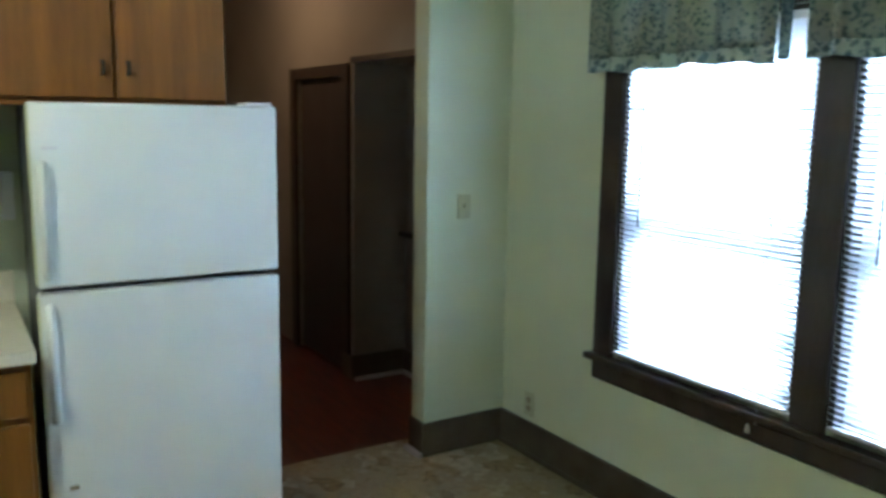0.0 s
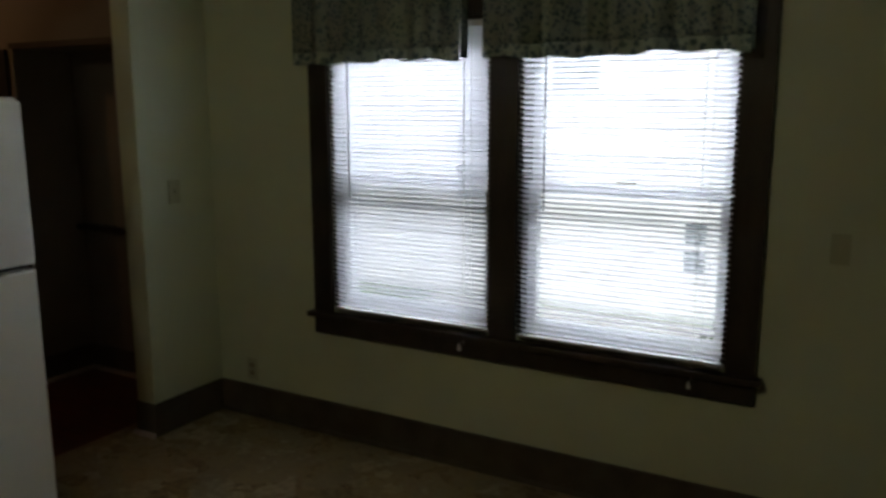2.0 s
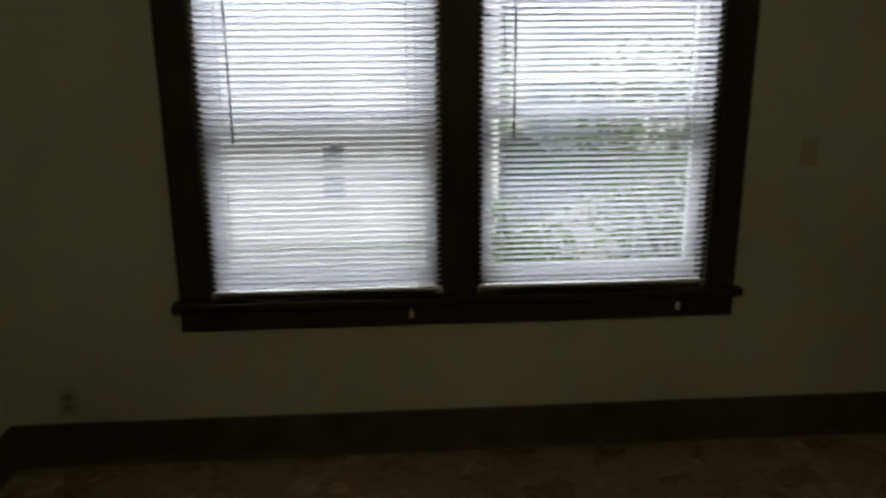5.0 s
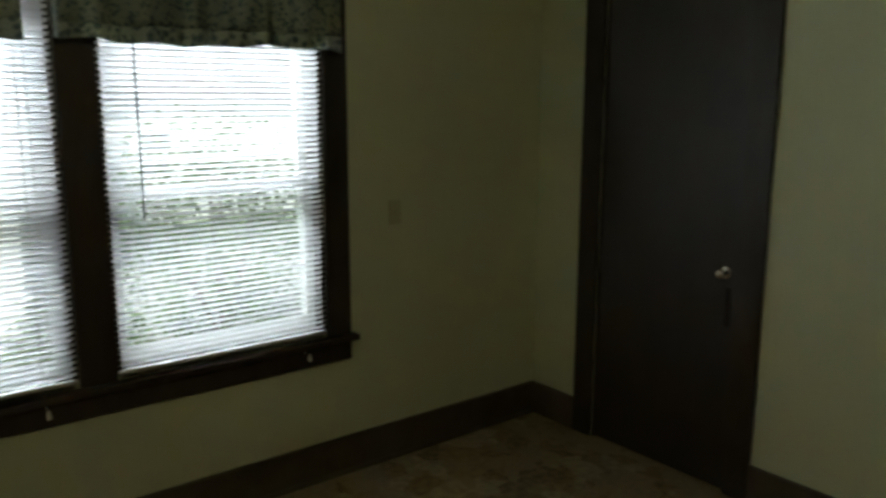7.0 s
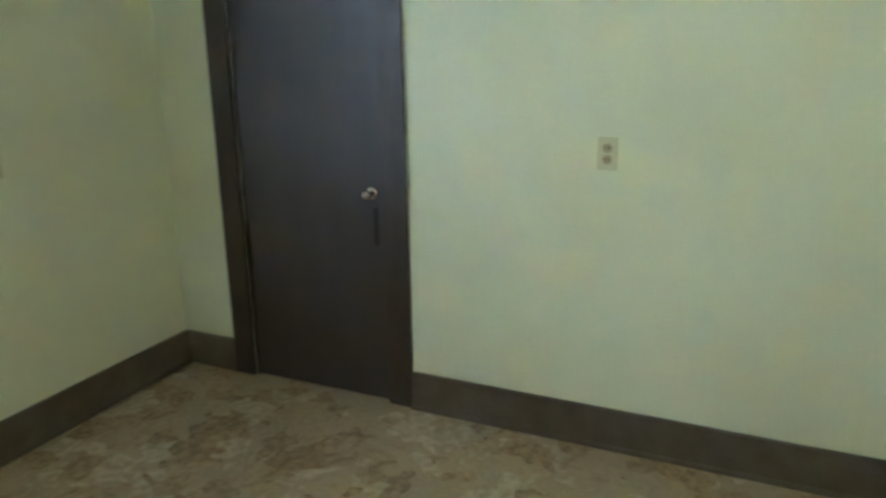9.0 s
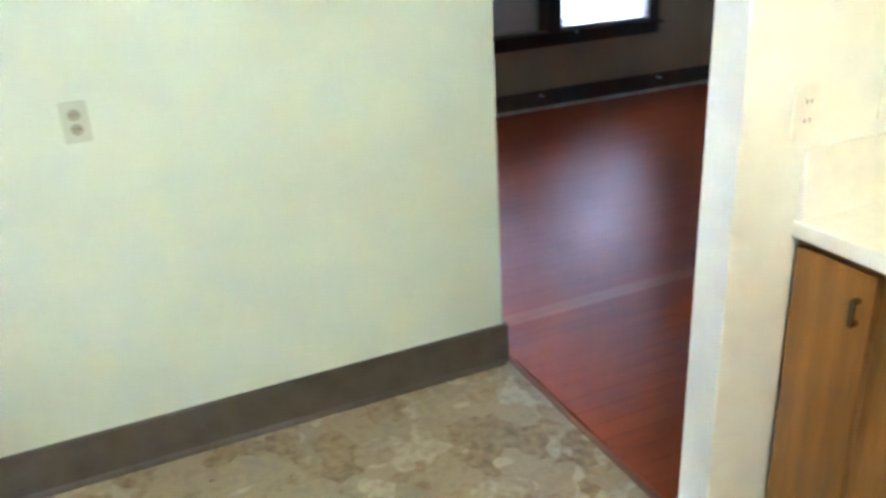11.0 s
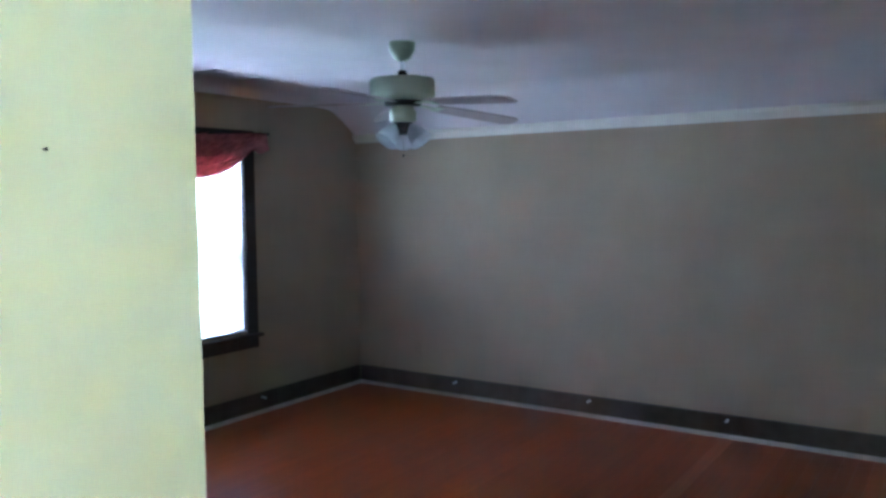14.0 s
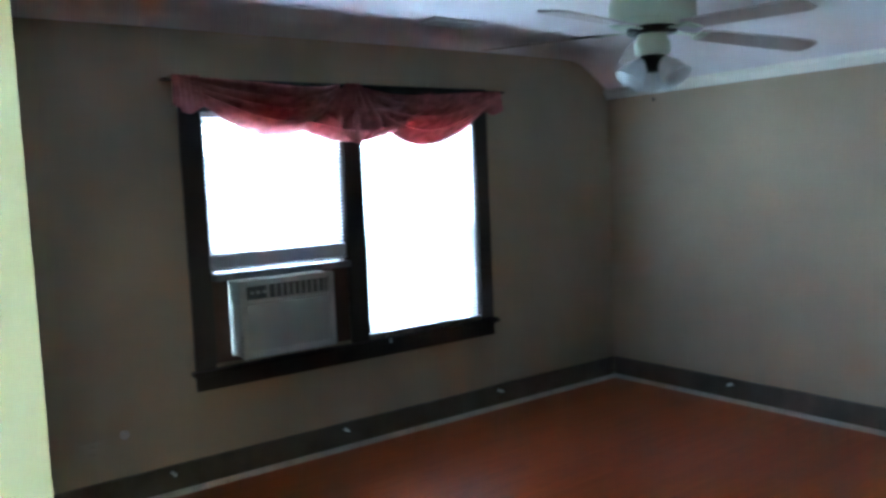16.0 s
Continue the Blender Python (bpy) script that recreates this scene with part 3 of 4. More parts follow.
valance("gathered green-blue floral cotton valance, narrower of two", .630, 1.470, 3)
valance("gathered green-blue floral cotton valance, wider of two", 1.570, 2.560, 8)
rod = thing("curtain_rod", "dark curtain rod behind the floral valances", "curtain rod")
part("rod", bm_box(.62, -.076, 2.185, 2.57, -.068, 2.21, bevel=.002), "black_metal", rod)
for _u in (.635, 2.545):
    part("bracket", bm_box(_u, -.07, 2.185, _u + .012, -.0225, 2.21), "black_metal", rod)

# ---------------------------------------------------------------- refrigerator
fr = thing("refrigerator", "white top-freezer refrigerator standing against the cream wall", "refrigerator", at=(0, 0, 0))
FX, FY0, FY1 = .56, -2.068, -1.350
# body coloured dark for the shaded side and gap
part("body", bm_box(.03, FY0 + .012, .02, FX - .075, FY1 - .012, 1.585, bevel=.008), "fridge_side", fr, "cabinet body in dark grey that holds the shade of the gap")
for _n, _a, _b in (("freezer_door", 1.062, 1.593), ("fridge_door", .09, 1.046)):
    dr = part(_n, bm_box(FX - .062, FY0, _a, FX, FY1, _b, bevel=.012, seg=4), "fridge", fr, "white textured enamel door", False)
    part("gasket", bm_box(FX - .075, FY0 + .012, _a + .012, FX - .062, FY1 - .012, _b - .012), "gasket", dr)
    _h0, _h1 = (1.09, 1.43) if _n == "freezer_door" else (.66, 1.02)
    h = bmesh.new()
    box(h, FX + .014, FY0 + .012, _h0, FX + .030, FY0 + .040, _h1)
    box(h, FX - .001, FY0 + .012, _h0, FX + .016, FY0 + .040, _h0 + .06)
    box(h, FX - .001, FY0 + .012, _h1 - .06, FX + .016, FY0 + .040, _h1)
    bmesh.ops.bevel(h, geom=h.edges[:], offset=.006, segments=2, affect="EDGES")
    part("door_handle", h, "fridge", dr, "white moulded door handle", True)
    part("side_trim", bm_box(FX - .05, FY0 - .004, _a + .01, FX - .006, FY0, _b - .01), "plastic", dr)
part("top_hinge", bm_box(FX - .09, FY1 - .10, 1.585, FX - .012, FY1 - .012, 1.604, bevel=.004), "white_plastic", fr, "white hinge cover")
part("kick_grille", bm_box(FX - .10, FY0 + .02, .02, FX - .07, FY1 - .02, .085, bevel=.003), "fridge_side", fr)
part("badge", bm_box(FX - .001, FY0 + .03, 1.46, FX + .003, FY0 + .07, 1.468), "vent", fr)
part("badge", bm_box(FX - .001, FY0 + .05, .44, FX + .004, FY0 + .075, .455, bevel=.003), "chrome", fr)
for _x in (.08, FX - .12):
    for _y in (FY0 + .06, FY1 - .06):
        part("foot", bm_lathe([(.02, 0), (.02, .022)], 10, "Z", (_x, _y, 0)), "gasket", fr)

# ---------------------------------------------------------------- cabinets


def cab_door(parent, axis, face, s, u0, u1, z0, z1, handle_u, handle_z, name="cabinet_door", hz=.05):
    def bx(a, b, d0, d1, za, zb):
        return (a, face + s * d0, za, b, face + s * d1, zb) if axis == "y" else (face + s * d0, a, za, face + s * d1, b, zb)
    d = part(name, bm_box(*bx(u0 + .004, u1 - .004, .001, .020, z0 + .004, z1 - .004), bevel=.004), "oak", parent, "honey oak slab door")
    h = bmesh.new()
    if hz:
        box(h, *bx(handle_u - .005, handle_u + .005, .034, .042, handle_z - hz, handle_z + hz))
        for e in (-hz + .005, hz - .005):
            box(h, *bx(handle_u - .005, handle_u + .005, .019, .036, handle_z + e - .005, handle_z + e + .005))
        part("pull", h, "black_metal" if axis == "x" else "brass", d, "slim metal pull")
    else:
        part("pull", bm_lathe([(.006, 0), (.006, s * .03), (.016, s * .036), (.012, s * .046)], 12, "Y" if axis == "y" else "X", (handle_u, face, handle_z) if axis == "y" else (face, handle_u, handle_z)), "brass", d, "round brass pull", True)
    return d


def cabinet(label, axis, back, front, s, u0, u1, z0, z1, doors, group, toe=0, drawer=0, hz=.05, low_handle=True, gap=.012):
    """doors: count of doors across. s: the way the front faces along the axis."""
    name = "base_cabinet" if toe else "wall_cabinet"
    ob = thing(name, label, "cabinet", group)

    def bx(a, b, da, db, za, zb):
        return (a, da, za, b, db, zb) if axis == "y" else (da, a, za, db, b, zb)
    part("body", bm_box(*bx(u0 + .001, u1 - .001, back, front, z0 + toe, z1), bevel=.002), "oak", ob, "oak veneer carcass with face frame")
    if toe:
        part("toe_kick", bm_box(*bx(u0 + .001, u1 - .001, back, front - s * .06, 0, toe)), "oak_edge", ob)
    wd = (u1 - u0) / doors
    zt = z1 - drawer
    for i in range(doors):
        a, b = u0 + i * wd + gap, u0 + (i + 1) * wd - gap
        left = (i % 2 == 0) if doors > 1 else True
        hu = (b - .035) if left else (a + .035)
        cab_door(ob, axis, front, s, a, b, z0 + toe + .02, zt - .012, hu, (z0 + toe + .12) if low_handle else zt - .10, hz=hz)
        if drawer:
            cab_door(ob, axis, front, s, a, b, zt + .004, z1 - .015, (a + b) / 2, zt + drawer / 2, "drawer_front", 0)
    return ob


cabinet("honey oak wall cabinet above the refrigerator", "x", 0, .315, 1, -2.150, -1.437, 1.585, 1.985, 2, "oak wall cabinets", hz=.022, gap=.003)
cabinet("tall honey oak wall cabinet above the side counter", "x", 0, .315, 1, -3.05, -2.150, 1.295, 1.985, 2, "oak wall cabinets", hz=.022, gap=.003)
structure("soffit_west", bm_box(0, -3.95, 1.987, .30, -1.437, H), "kitchen_wall", "cream painted soffit above the cabinets")
cabinet("honey oak base cabinet with drawers beside the refrigerator", "x", 0, .66, 1, -3.05, -2.105, 0, .885, 2, "oak base cabinets", .09, .16, low_handle=False)
ct = thing("countertop", "cream laminate countertop with backsplash beside the refrigerator", "countertop")
part("top", bm_box(0, -3.06, .885, .70, -2.095, .925, bevel=.006), "laminate", ct)
part("backsplash", bm_box(0, -3.06, .925, .02, -2.095, 1.03, bevel=.003), "laminate", ct)
wb = thing("wall_phone_jack", "small white plastic box on the wall beside the refrigerator", "wall box")
part("case", bm_box(0, -2.118, 1.205, .035, -2.078, 1.365, bevel=.006), "white_plastic", wb)

cabinet("honey oak base cabinet at the nook's end wall", "y", YKS, -3.40, 1, 2.06, XK0 - .002, 0, .905, 2, "oak base cabinets", .09, 0, .03, low_handle=False)
cabinet("honey oak base cabinet in the kitchen nook", "y", YKS, -3.40, 1, 1.30, 2.06, 0, .905, 2, "oak base cabinets", .09, 0, .03, low_handle=False)
cabinet("honey oak wall cabinet at the nook's end wall", "y", YKS, -3.645, 1, 2.06, XK0 - .012, 1.37, 2.03, 1, "oak wall cabinets", 0, 0, .03)
cabinet("honey oak wall cabinet in the kitchen nook", "y", YKS, -3.645, 1, 1.30, 2.06, 1.37, 2.03, 2, "oak wall cabinets", 0, 0, .03)
ct = thing("countertop", "cream laminate countertop with backsplash along the nook wall", "countertop")
part("top", bm_box(1.28, YKS, .905, XK0 - .001, -3.377, .945, bevel=.005), "laminate", ct)
part("backsplash", bm_box(1.28, YKS, .945, XK0 - .02, YKS + .02, 1.10, bevel=.003), "laminate", ct)
part("side_splash", bm_box(XK0 - .02, YKS, .945, XK0 - .001, -3.385, 1.10, bevel=.003), "laminate", ct)

# ---------------------------------------------------------------- living room: curtain
scarf = thing("window_scarf", "dusty red voile scarf valance draped over a dark rod", "curtain")


def swag(u0, u1, ztop, drop, phase, depth, skew=0.0, n=40, rows=16, folds=3.2):
    """A draped swag between two points of the rod: a fan of sagging folds."""
    bm = bmesh.new()
    grid = []
    for j in range(rows + 1):
        k = j / rows
        row = []
        for i in range(n + 1):
            a = i / n
            b = a ** (1 + skew) if skew >= 0 else 1 - (1 - a) ** (1 - skew)
            sag = (1 - (2 * b - 1) ** 2) ** .8
            w = math.sin(math.pi * min(1, max(0, a)))
            z = ztop - .035 * k - drop * sag * (.19 + .81 * k)
            fold = math.sin(k * folds * 2 * math.pi + phase + a * 1.2)
            d = -.04 - depth * w * (.3 + .7 * k) * (.55 + .45 * fold) - .042 * fold * (.25 + .75 * w)
            row.append(bm.verts.new((XE + d - .03, u0 + (u1 - u0) * a, z + .026 * fold * w)))
        grid.append(row)
    for j in range(rows):
        for i in range(n):
            bm.faces.new((grid[j][i], grid[j][i + 1], grid[j + 1][i + 1], grid[j + 1][i]))
    return bm


def tail_bm(uc, half_top, half_bot, ztop, zbot, depth, phase, tip=0.0):
    bm = bmesh.new()
    grid = []
    n, rows = 36, 14
    for j in range(rows + 1):
        k = j / rows
        row = []
        for i in range(n + 1):
            a = 2 * i / n - 1
            hw = half_top + (half_bot - half_top) * k
            zb = zbot + tip * abs(a) ** 1.5
            fold = math.sin(a * 9 + phase) * .6 + math.sin(a * 17 + phase * 2) * .4
            row.append(bm.verts.new((XE - .055 - depth * (.6 + .4 * fold) * (.5 + .5 * k), uc + a * hw, ztop + (zb - ztop) * k)))
        grid.append(row)
    for j in range(rows):
        for i in range(n):
            bm.faces.new((grid[j][i], grid[j][i + 1], grid[j + 1][i + 1], grid[j + 1][i]))
    return bm


for _nm, _bm in (("swag", swag(-5.50, -4.56, 2.115, .235, .4, .075, -.35, folds=3.6)), ("swag", swag(-6.70, -5.66, 2.10, .295, 1.7, .075, .45, folds=3.6)),
                 ("center_tail", tail_bm(-5.58, .05, .20, 2.115, 1.765, .11, .7, .19)), ("side_tail", tail_bm(-4.62, .07, .08, 2.125, 1.93, .075, 2.0, .05)),
                 ("side_tail", tail_bm(-6.62, .08, .08, 2.09, 1.95, .045, 3.1, .03)), ("under_swag", swag(-6.15, -5.0, 2.08, .255, 2.6, .02, 0, folds=2))):
    o = part(_nm, _bm, "red_fabric", scarf, "", True)
    md = o.modifiers.new("thickness", "SOLIDIFY")
    md.thickness = .0018
rod2 = thing("curtain_rod", "thin dark curtain rod with pointed finials", "curtain rod")
part("rod", bm_lathe([(.004, -6.745), (.009, -6.72), (.007, -6.70), (.007, -4.54), (.009, -4.52), (.004, -4.495)], 12, "Y", (XE - .058, 0, 2.10)), "black_metal", rod2, "", True)
for _y in (-6.66, -4.58):
    part("bracket", bm_box(XE - .06, _y - .006, 2.09, XE, _y + .006, 2.11), "black_metal", rod2)

# ---------------------------------------------------------------- air conditioner
ac = thing("air_conditioner", "grey-white window air conditioner set under the raised sash", "air conditioner")
AX, AY0, AY1, AZ0, AZ1 = XE - .16, -5.345, -4.795, .662, 1.072
part("case", bm_box(AX + .03, AY0 + .006, AZ0 + .005, XE + .30, AY1 - .006, AZ1 - .005, bevel=.006), "ac", ac)
front = part("front_panel", bm_boxes((AX, AY0, AZ0, AX + .03, AY0 + .035, AZ1), (AX, AY1 - .035, AZ0, AX + .03, AY1, AZ1), (AX, AY0 + .035, AZ0, AX + .03, AY1 - .035, AZ0 + .03),
                                 (AX, AY0 + .035, AZ1 - .03, AX + .03, AY1 - .035, AZ1), (AX, AY0 + .035, AZ1 - .125, AX + .03, AY1 - .035, AZ1 - .105), bevel=.004), "ac", ac, "pale grey plastic front")
part("grille_back", bm_box(AX + .022, AY0 + .035, AZ0 + .03, AX + .028, AY1 - .035, AZ1 - .125), "ac_dark", ac)
_me = mesh_of("louvre", bm_box(-.010, -.2425, -.0034, .010, .2425, .0034), M["ac_grille"])
for i in range(20):
    s = new("louvre", _me)
    s.parent, s.location, s.rotation_euler = front, (AX + .011, (AY0 + AY1) / 2, AZ0 + .036 + i * .0126), (0, radians(25), 0)
part("control_panel", bm_box(AX + .008, AY1 - .150, AZ1 - .102, AX + .026, AY1 - .04, AZ1 - .034, bevel=.003), "ac_dark", ac, "dark grey control panel")
part("air_outlet", bm_box(AX + .015, AY0 + .04, AZ1 - .102, AX + .028, AY1 - .175, AZ1 - .034), "ac_dark", ac, "dark air outlet")
_me = mesh_of("vane", bm_box(-.009, -.002, -.033, .009, .002, .033), M["ac_grille"])
for i in range(9):
    s = new("vane", _me)
    s.parent, s.location, s.rotation_euler = ac, (AX + .010, AY0 + .06 + i * .036, AZ1 - .068), (0, 0, radians(18))
for i in range(3):
    part("control_knob", bm_lathe([(.009, 0), (.009, -.012), (.006, -.014)], 12, "X", (AX + .009, AY1 - .065 - i * .034, AZ1 - .066)), "ac", ac)
_f = thing("filler_panels", "brown side filler panels beside the air conditioner", "panel")
part("panel", bm_box(XE - .002, AY1, .645, XE + .01, -4.709, 1.075), "filler", _f)
part("panel", bm_box(XE - .002, -5.515, .645, XE + .01, AY0, 1.075), "filler", _f)
part("bottom_seal", bm_box(XE - .004, -5.515, .637, XE + .02, -4.709, .662), "filler", _f)
part("top_rail", bm_box(XE - .07, -5.515, 1.075, XE + .03, -4.709, 1.11, bevel=.006), "mount_rail", _f, "pale plastic mounting rail")

# ---------------------------------------------------------------- ceiling fan
FC = Vector((5.235, -5.91, 0))
fan = thing("ceiling_fan", "cream ceiling fan with grey blades and tulip glass lights", "ceiling fan")
at = (FC.x, FC.y, 0)
part("canopy", bm_lathe([(.018, 2.345), (.045, 2.36), (.068, 2.40), (.072, 2.45)], 28, "Z", at), "fan", fan, "", True)
part("downrod", bm_lathe([(.011, 2.27), (.011, 2.36)], 14, "Z", at), "white_plastic", fan, "", True)
part("coupling", bm_lathe([(.022, 2.262), (.026, 2.275), (.022, 2.295), (.012, 2.30)], 16, "Z", at), "black_metal", fan, "", True)
part("motor_housing", bm_lathe([(.09, 2.135), (.148, 2.142), (.171, 2.155), (.175, 2.165), (.175, 2.235), (.167, 2.25), (.09, 2.262), (.03, 2.265)], 40, "Z", at), "fan", fan, "cream enamel motor housing", True)
part("flywheel", bm_lathe([(.06, 2.108), (.10, 2.112), (.10, 2.135), (.06, 2.137)], 24, "Z", at), "black_metal", fan, "", True)
part("switch_housing", bm_lathe([(.058, 2.022), (.072, 2.03), (.072, 2.075), (.06, 2.09), (.058, 2.11)], 28, "Z", at), "fan", fan, "", True)
part("light_fitter", bm_lathe([(.02, 1.955), (.05, 1.965), (.06, 1.99), (.05, 2.022)], 20, "Z", at), "black_metal", fan, "dark light kit fitter", True)
part("pull_chain", bm_lathe([(.0012, 1.86), (.0012, 1.96)], 6, "Z", at), "chrome", fan)
part("chain_bob", bm_lathe([(.002, 1.853), (.006, 1.846), (.002, 1.835)], 10, "Z", at), "black_metal", fan)


def blade_bm():
    bm = bmesh.new()
    outline = [(.20, -.052), (.26, -.060), (.55, -.068), (.70, -.068), (.73, -.046), (.735, 0), (.73, .046), (.70, .068), (.55, .068), (.26, .060), (.20, .052)]
    lo = [bm.verts.new((x, y, -.003)) for x, y in outline]
    hi = [bm.verts.new((x, y, .003)) for x, y in outline]
    bm.faces.new(lo[::-1])
    bm.faces.new(hi)
    k = len(outline)
    for i in range(k):
        bm.faces.new((lo[i], lo[(i + 1) % k], hi[(i + 1) % k], hi[i]))
    return bm


blade_me = mesh_of("blade", blade_bm(), M["blade"])
iron_me = mesh_of("blade_iron", bm_boxes((.09, -.012, -.006, .20, .012, 0), (.19, -.04, -.008, .235, .04, -.003)), M["fan"])
for i in range(5):
    a = -44 + 72 * i
    b = new("blade", blade_me)
    b.parent = fan
    b.matrix_basis = Matrix.Translation((FC.x, FC.y, 2.128)) @ pose(0, 0, 0, 0, 0, a) @ pose(0, 0, 0, -9, (2, .5, 1, 3.5, 6)[i], 0)
    c = new("blade_iron", iron_me)
    c.parent = b
for i in range(3):
    m = Matrix.Translation((FC.x, FC.y, 1.998)) @ pose(0, 0, 0, 0, 0, 67 + 120 * i) @ Matrix.Translation((.045, 0, 0)) @ pose(0, 0, 0, 0, 140, 0)
    g = bm_lathe([(.022, .0), (.028, .010), (.044, .036), (.050, .062), (.056, .088), (.066, .104), (.064, .104), (.053, .087), (.047, .062), (.041, .037), (.025, .012), (.018, .004)], 20)
    sh = part("glass_shade", g, "shade_glass", fan, "frosted tulip glass shade", True)
    sh.matrix_basis = m
    bulb = part("bulb", bm_lathe([(.012, .006), (.013, .02), (.022, .042), (.022, .056), (.010, .070)], 14), "white_plastic", sh, "", True)
vent = thing("ceiling_vent", "pale metal ceiling register with slats", "vent")
VX, VY, VZ = 6.77, -6.07, 2.428
part("frame", bm_boxes((VX - .10, VY - .19, VZ, VX - .075, VY + .19, VZ + .012), (VX + .075, VY - .19, VZ, VX + .10, VY + .19, VZ + .012), (VX - .075, VY - .19, VZ, VX + .075, VY - .165, VZ + .012), (VX - .075, VY + .165, VZ, VX + .075, VY + .19, VZ + .012)), "vent", vent)
part("backing", bm_box(VX - .075, VY - .165, VZ + .009, VX + .075, VY + .165, VZ + .014), "ac_dark", vent)
_me = mesh_of("slat", bm_box(-.001, -.165, -.006, .001, .165, .006), M["vent"])
for i in range(9):
    s = new("slat", _me)
    s.parent, s.location, s.rotation_euler = vent, (VX - .062 + i * .0155, VY, VZ + .005), (0, radians(40), 0)

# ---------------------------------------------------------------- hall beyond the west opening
# hall and alcove surfaces share a colour darkened to stand in for shade
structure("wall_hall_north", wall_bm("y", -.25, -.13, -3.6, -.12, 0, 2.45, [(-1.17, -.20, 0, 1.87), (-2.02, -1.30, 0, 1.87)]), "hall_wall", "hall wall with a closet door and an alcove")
structure("wall_alcove", bm_boxes((-1.30, .10, 0, -.12, .20, 2.45), (-1.29, -.13, 0, -1.17, .10, 2.45), (-1.17, -.13, 1.87, -.12, .10, 1.95)), "hall_wall", "alcove walls with the recess's shade put into their dark colour")
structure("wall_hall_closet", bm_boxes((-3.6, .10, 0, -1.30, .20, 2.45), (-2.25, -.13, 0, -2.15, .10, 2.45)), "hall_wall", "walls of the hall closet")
# unseen box added behind the closet door against sky light leaking round the leaf
structure("wall_closet_inside", bm_boxes((W + .12, -1.62, 0, W + 1.0, -1.52, H), (W + .9, -1.52, 0, W + 1.0, .16, H), (W + .12, 0, 0, W + .9, .16, H)), "kitchen_wall", "unseen walls added behind the closet door to block sky light")
structure("ceiling_closet", bm_box(W + .12, -1.62, H, W + 1.0, .16, H + .1), "ceiling", "unseen ceiling added over the closet to block sky light")
structure("floor_closet", bm_box(W + .1, -1.62, -.06, W + 1.0, .16, -.002), "hall_floor", "unseen floor added under the closet to block sky light")
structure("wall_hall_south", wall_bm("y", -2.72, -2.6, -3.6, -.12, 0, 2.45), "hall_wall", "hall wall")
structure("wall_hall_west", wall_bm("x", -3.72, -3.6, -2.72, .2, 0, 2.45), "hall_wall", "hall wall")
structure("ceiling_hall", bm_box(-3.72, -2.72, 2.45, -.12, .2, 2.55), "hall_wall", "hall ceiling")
baseboard([(-1.17, -.25, -1.155, .085), (-1.17, .085, -.14, .10), (-1.31, -.268, -1.155, -.25)], "baseboard_alcove", "dark baseboard of the alcove", h=.15)
structure("trim_shoe_jamb", shoe_bm("y", -.466, -1, -.13, .015, .020), "shoe", "short pale shoe moulding at the opening")
structure("trim_shoe_alcove", shoe_bm("x", -1.155, 1, -.25, .085, .022), "shoe", "pale shoe moulding in the alcove")
structure("trim_shoe_alcove_back", shoe_bm("y", .085, -1, -1.13, -.2, .022), "shoe", "pale shoe moulding in the alcove")
structure("trim_alcove", bm_boxes((-1.17, -.27, 1.87, -.20, -.25, 1.90), (-1.168, .05, .86, -.2, .098, .89)), "trim", "dark ledge in the alcove")
d2 = tagged(new("door_2"), "dark brown panel door of the hall closet", kind="structure")
part("door_leaf", bm_box(-2.02, -.225, .01, -1.30, -.19, 1.87, bevel=.003), "door", d2)
part("door_casing", bm_boxes((-2.11, -.272, 0, -2.02, -.25, 1.87), (-1.30, -.272, .15, -1.21, -.25, 1.87), (-2.02, -.272, 1.80, -1.30, -.25, 1.87), bevel=.003), "trim", d2)

# ---------------------------------------------------------------- outdoors
structure("ground", bm_box(-60, -60, -1.50, 70, 90, -1.40), "grass", "lawn round the house")
structure("road", bm_boxes((-3.2, 2.2, -1.40, 3.1, 7.9, -1.385), (3.1, 2.2, -1.40, 8.5, 12.5, -1.385)), "asphalt", "pale concrete driveway")


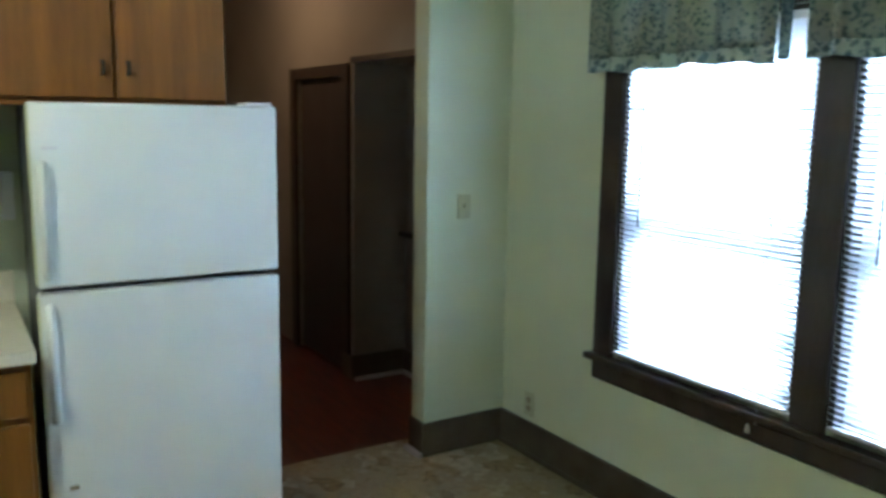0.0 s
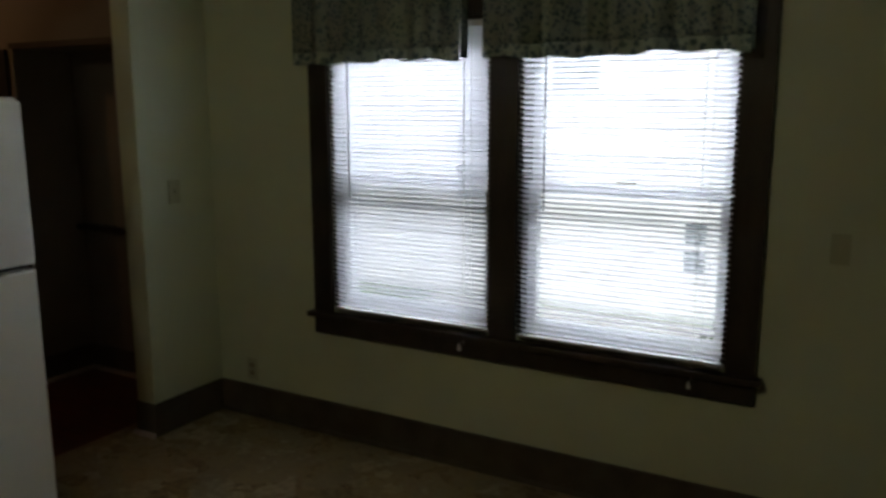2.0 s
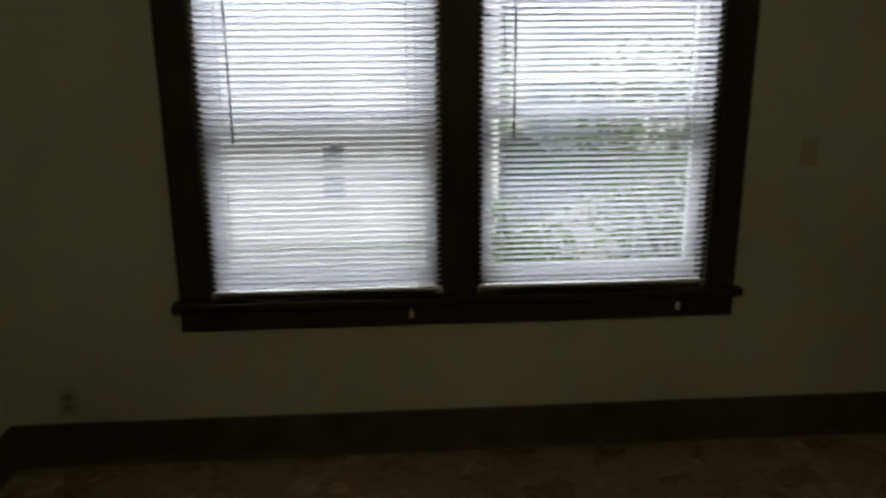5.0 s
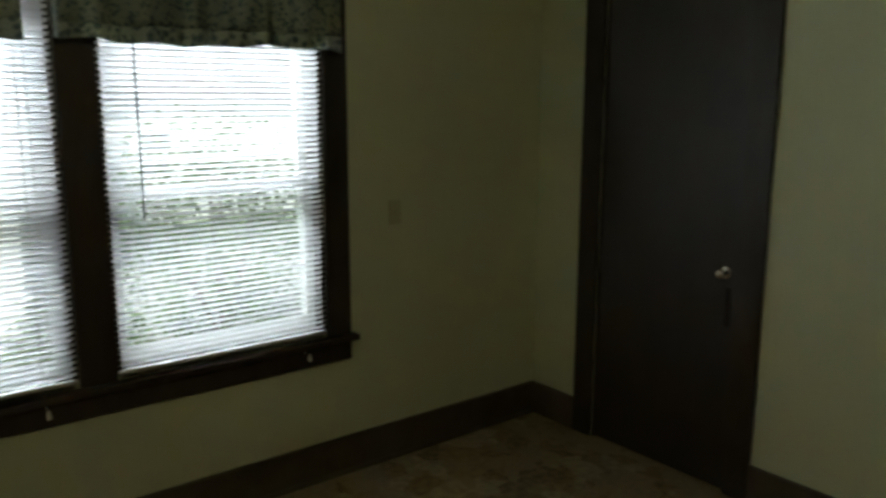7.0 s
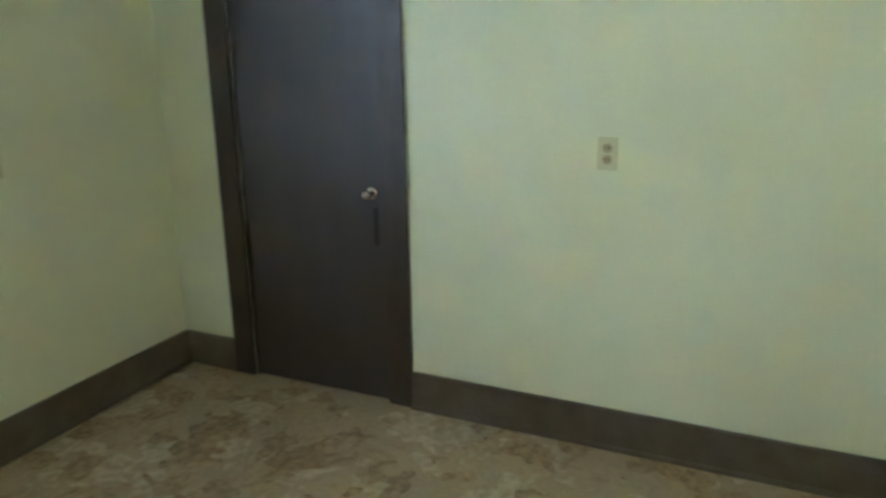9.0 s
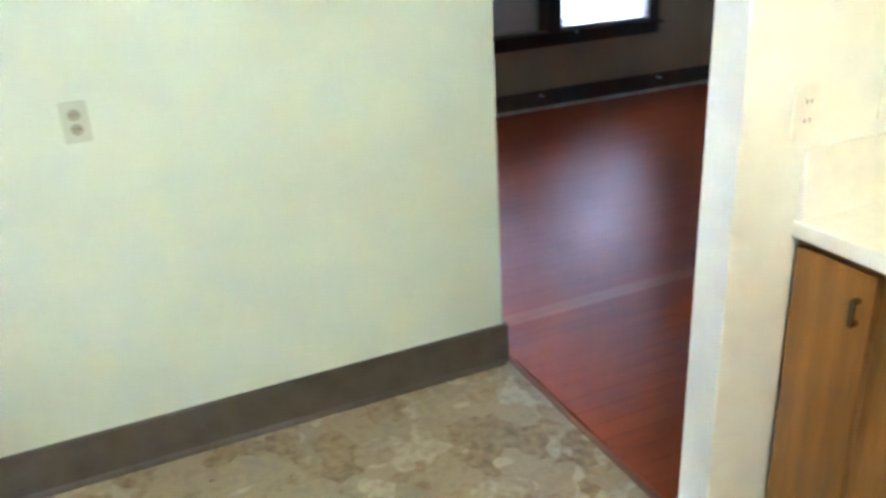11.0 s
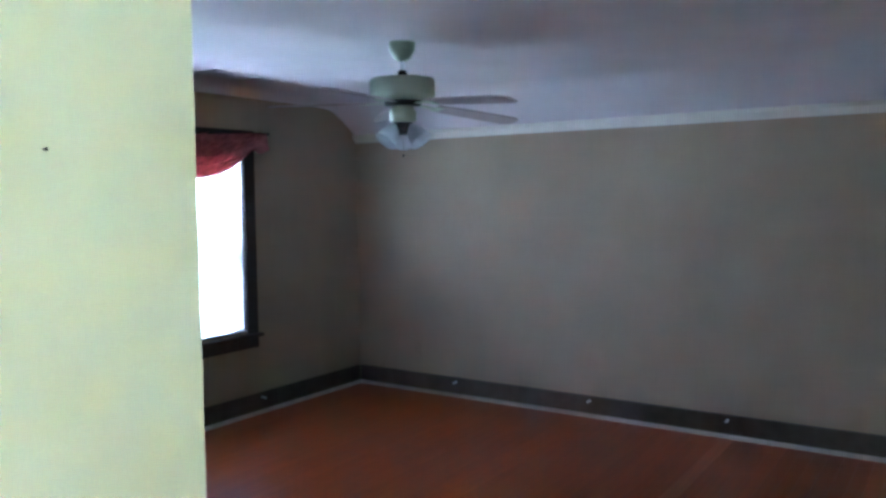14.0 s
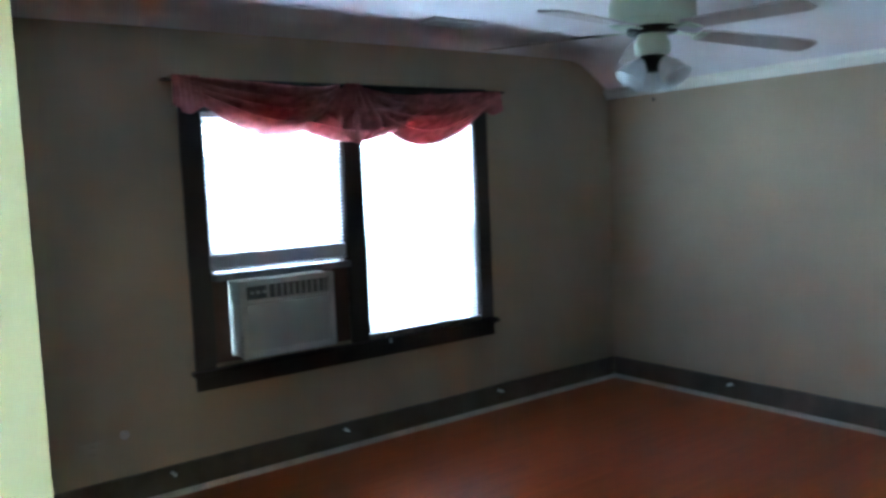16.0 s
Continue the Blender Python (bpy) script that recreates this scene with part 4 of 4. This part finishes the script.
def house(label, x0, y0, x1, y1, h, wins, face):
    ob = thing("house", label, "house")
    part("wall", bm_box(x0, y0, -1.40, x1, y1, h), "siding", ob, "white clapboard walls")
    n = int((h + 1.35) / .13)
    lap = bmesh.new()
    for i in range(n):
        z = -1.35 + i * .13
        if face == "S":
            box(lap, x0, y0 - .018, z, x1, y0, z + .105)
        else:
            box(lap, x0 - .018, y0, z, x0, y1, z + .105)
    part("clapboards", lap, "siding", ob, "", kind="stuff")
    r = bmesh.new()
    ov = .35
    if face == "S":
        ym = (y0 + y1) / 2
        pts = [(y0 - ov, h - .1), (ym, h + 2.4), (y1 + ov, h - .1), (y1 + ov, h + .05), (ym, h + 2.55), (y0 - ov, h + .05)]
        e = [[r.verts.new((x, a, b)) for a, b in pts] for x in (x0 - ov, x1 + ov)]
    else:
        xm = (x0 + x1) / 2
        pts = [(x0 - ov, h - .1), (xm, h + 2.4), (x1 + ov, h - .1), (x1 + ov, h + .05), (xm, h + 2.55), (x0 - ov, h + .05)]
        e = [[r.verts.new((a, y, b)) for a, b in pts] for y in (y0 - ov, y1 + ov)]
    for i in range(6):
        r.faces.new((e[0][i], e[0][(i + 1) % 6], e[1][(i + 1) % 6], e[1][i]))
    r.faces.new(e[0][::-1])
    r.faces.new(e[1])
    bmesh.ops.recalc_face_normals(r, faces=r.faces[:])
    part("roof", r, "roof", ob, "grey shingle roof")
    for u, z, w, hh in wins:
        if face == "S":
            c = lambda a, b, d0, d1, za, zb: (a, y0 - d0, za, b, y0 - d1, zb)
        else:
            c = lambda a, b, d0, d1, za, zb: (x0 - d0, a, za, x0 - d1, b, zb)
        wi = part("window", bm_boxes(c(u - w / 2 - .1, u - w / 2, .0, .05, z - .1, z + hh + .1), c(u + w / 2, u + w / 2 + .1, .0, .05, z - .1, z + hh + .1), c(u - w / 2, u + w / 2, 0, .05, z + hh, z + hh + .1), c(u - w / 2, u + w / 2, 0, .05, z - .1, z), c(u - w / 2, u + w / 2, 0, .04, z + hh / 2 - .03, z + hh / 2 + .03)), "siding", ob)
        part("pane", bm_box(*c(u - w / 2, u + w / 2, .0, .022, z, z + hh)), "house_glass", wi)
    return ob


house("white clapboard house across the driveway", -7, 8.1, 2.9, 15, 4.2, [(.667, -.73, .28, .70), (-2.6, .1, .8, 1.2), (-1.1, 1.7, .7, 1.2), (1.4, 1.7, .7, 1.2)], "S")
house("white clapboard garage at the end of the driveway", 5.2, 16, 12, 22, 1.6, [(7.3, -.2, .7, .9)], "S")
house("white clapboard house beyond the side yard", 15, -14, 24, 1, 4.6, [(-9, .4, .9, 1.5), (-5, .4, .9, 1.5), (-2, .4, .9, 1.5)], "W")


def bush(label, x, y, r, h, seed, leaves=1500):
    rng = random.Random(seed)
    ob = thing("bush", label, "bush")
    t = bmesh.new()
    for i in range(7):
        a = rng.uniform(0, 6.28)
        q = bmesh.ops.create_cone(t, segments=6, radius1=.025, radius2=.008, depth=h * .8, cap_ends=True)
        bmesh.ops.transform(t, verts=q["verts"], matrix=Matrix.Translation((x, y, -1.40)) @ pose(0, 0, 0, 24 * math.cos(a), 24 * math.sin(a), 0) @ Matrix.Translation((0, 0, h * .4)))
    part("stems", t, "bark", ob)
    vs, fs = [], []
    for i in range(leaves):
        u, v, w = rng.gauss(0, 1), rng.gauss(0, 1), rng.gauss(0, 1)
        l = math.sqrt(u * u + v * v + w * w) or 1
        k = rng.uniform(.45, 1.0) * (1 + .22 * math.sin(5 * math.atan2(v, u)) * math.cos(3 * w))
        c = Vector((x + u / l * r * k, y + v / l * r * k, -1.40 + h * .5 + w / l * h * .5 * k))
        m = Euler((rng.uniform(0, 6), rng.uniform(0, 6), rng.uniform(0, 6))).to_matrix()
        s = rng.uniform(.035, .075)
        b = len(vs)
        vs += [tuple(c + m @ Vector(p)) for p in ((-s, 0, 0), (0, -s * .5, s * .1), (s, 0, 0), (0, s * .5, s * .1))]
        fs.append((b, b + 1, b + 2, b + 3))
    me = bpy.data.meshes.new("leaves")
    me.from_pydata(vs, [], fs)
    me.materials.append(M["leaf"])
    o = new("leaves", me)
    o.parent = ob
    tagged(o, kind="stuff")
    return ob


bush("rounded green shrub outside the dining window", 2.38, 3.4, .66, 1.62, 4)
bush("tall green shrub by the house corner", 4.7, 6.3, 1.35, 2.9, 5, 2600)

# ---------------------------------------------------------------- strip floor of the living room
floor_ob = bpy.data.objects["floor_living"]
rng = random.Random(11)
pw = .083
nx = int((XE - XK1) / pw) + 1
pw = (XE - XK1) / nx
made = {}
for i in range(nx):
    x = XK1 + pw * (i + .5)
    y = YS
    while y < YE - .05:
        ln = rng.choice((1.2, 1.5, 1.8, 2.1))
        if YE - .045 - y - ln < .5:
            ln = YE - .045 - y
        key = round(ln, 3)
        pale = abs(x - 4.0) < pw / 2
        if (key, pale) not in made:
            b = bmesh.new()
            box(b, -pw / 2 + .0006, 0, -.012, pw / 2 - .0006, ln - .001, 0)
            made[key, pale] = mesh_of("floorboard", b, M["pale_plank" if pale else "plank"])
        s = new("floorboard", made[key, pale])
        s.parent, s.location = floor_ob, (x, y, 0)
        y += ln
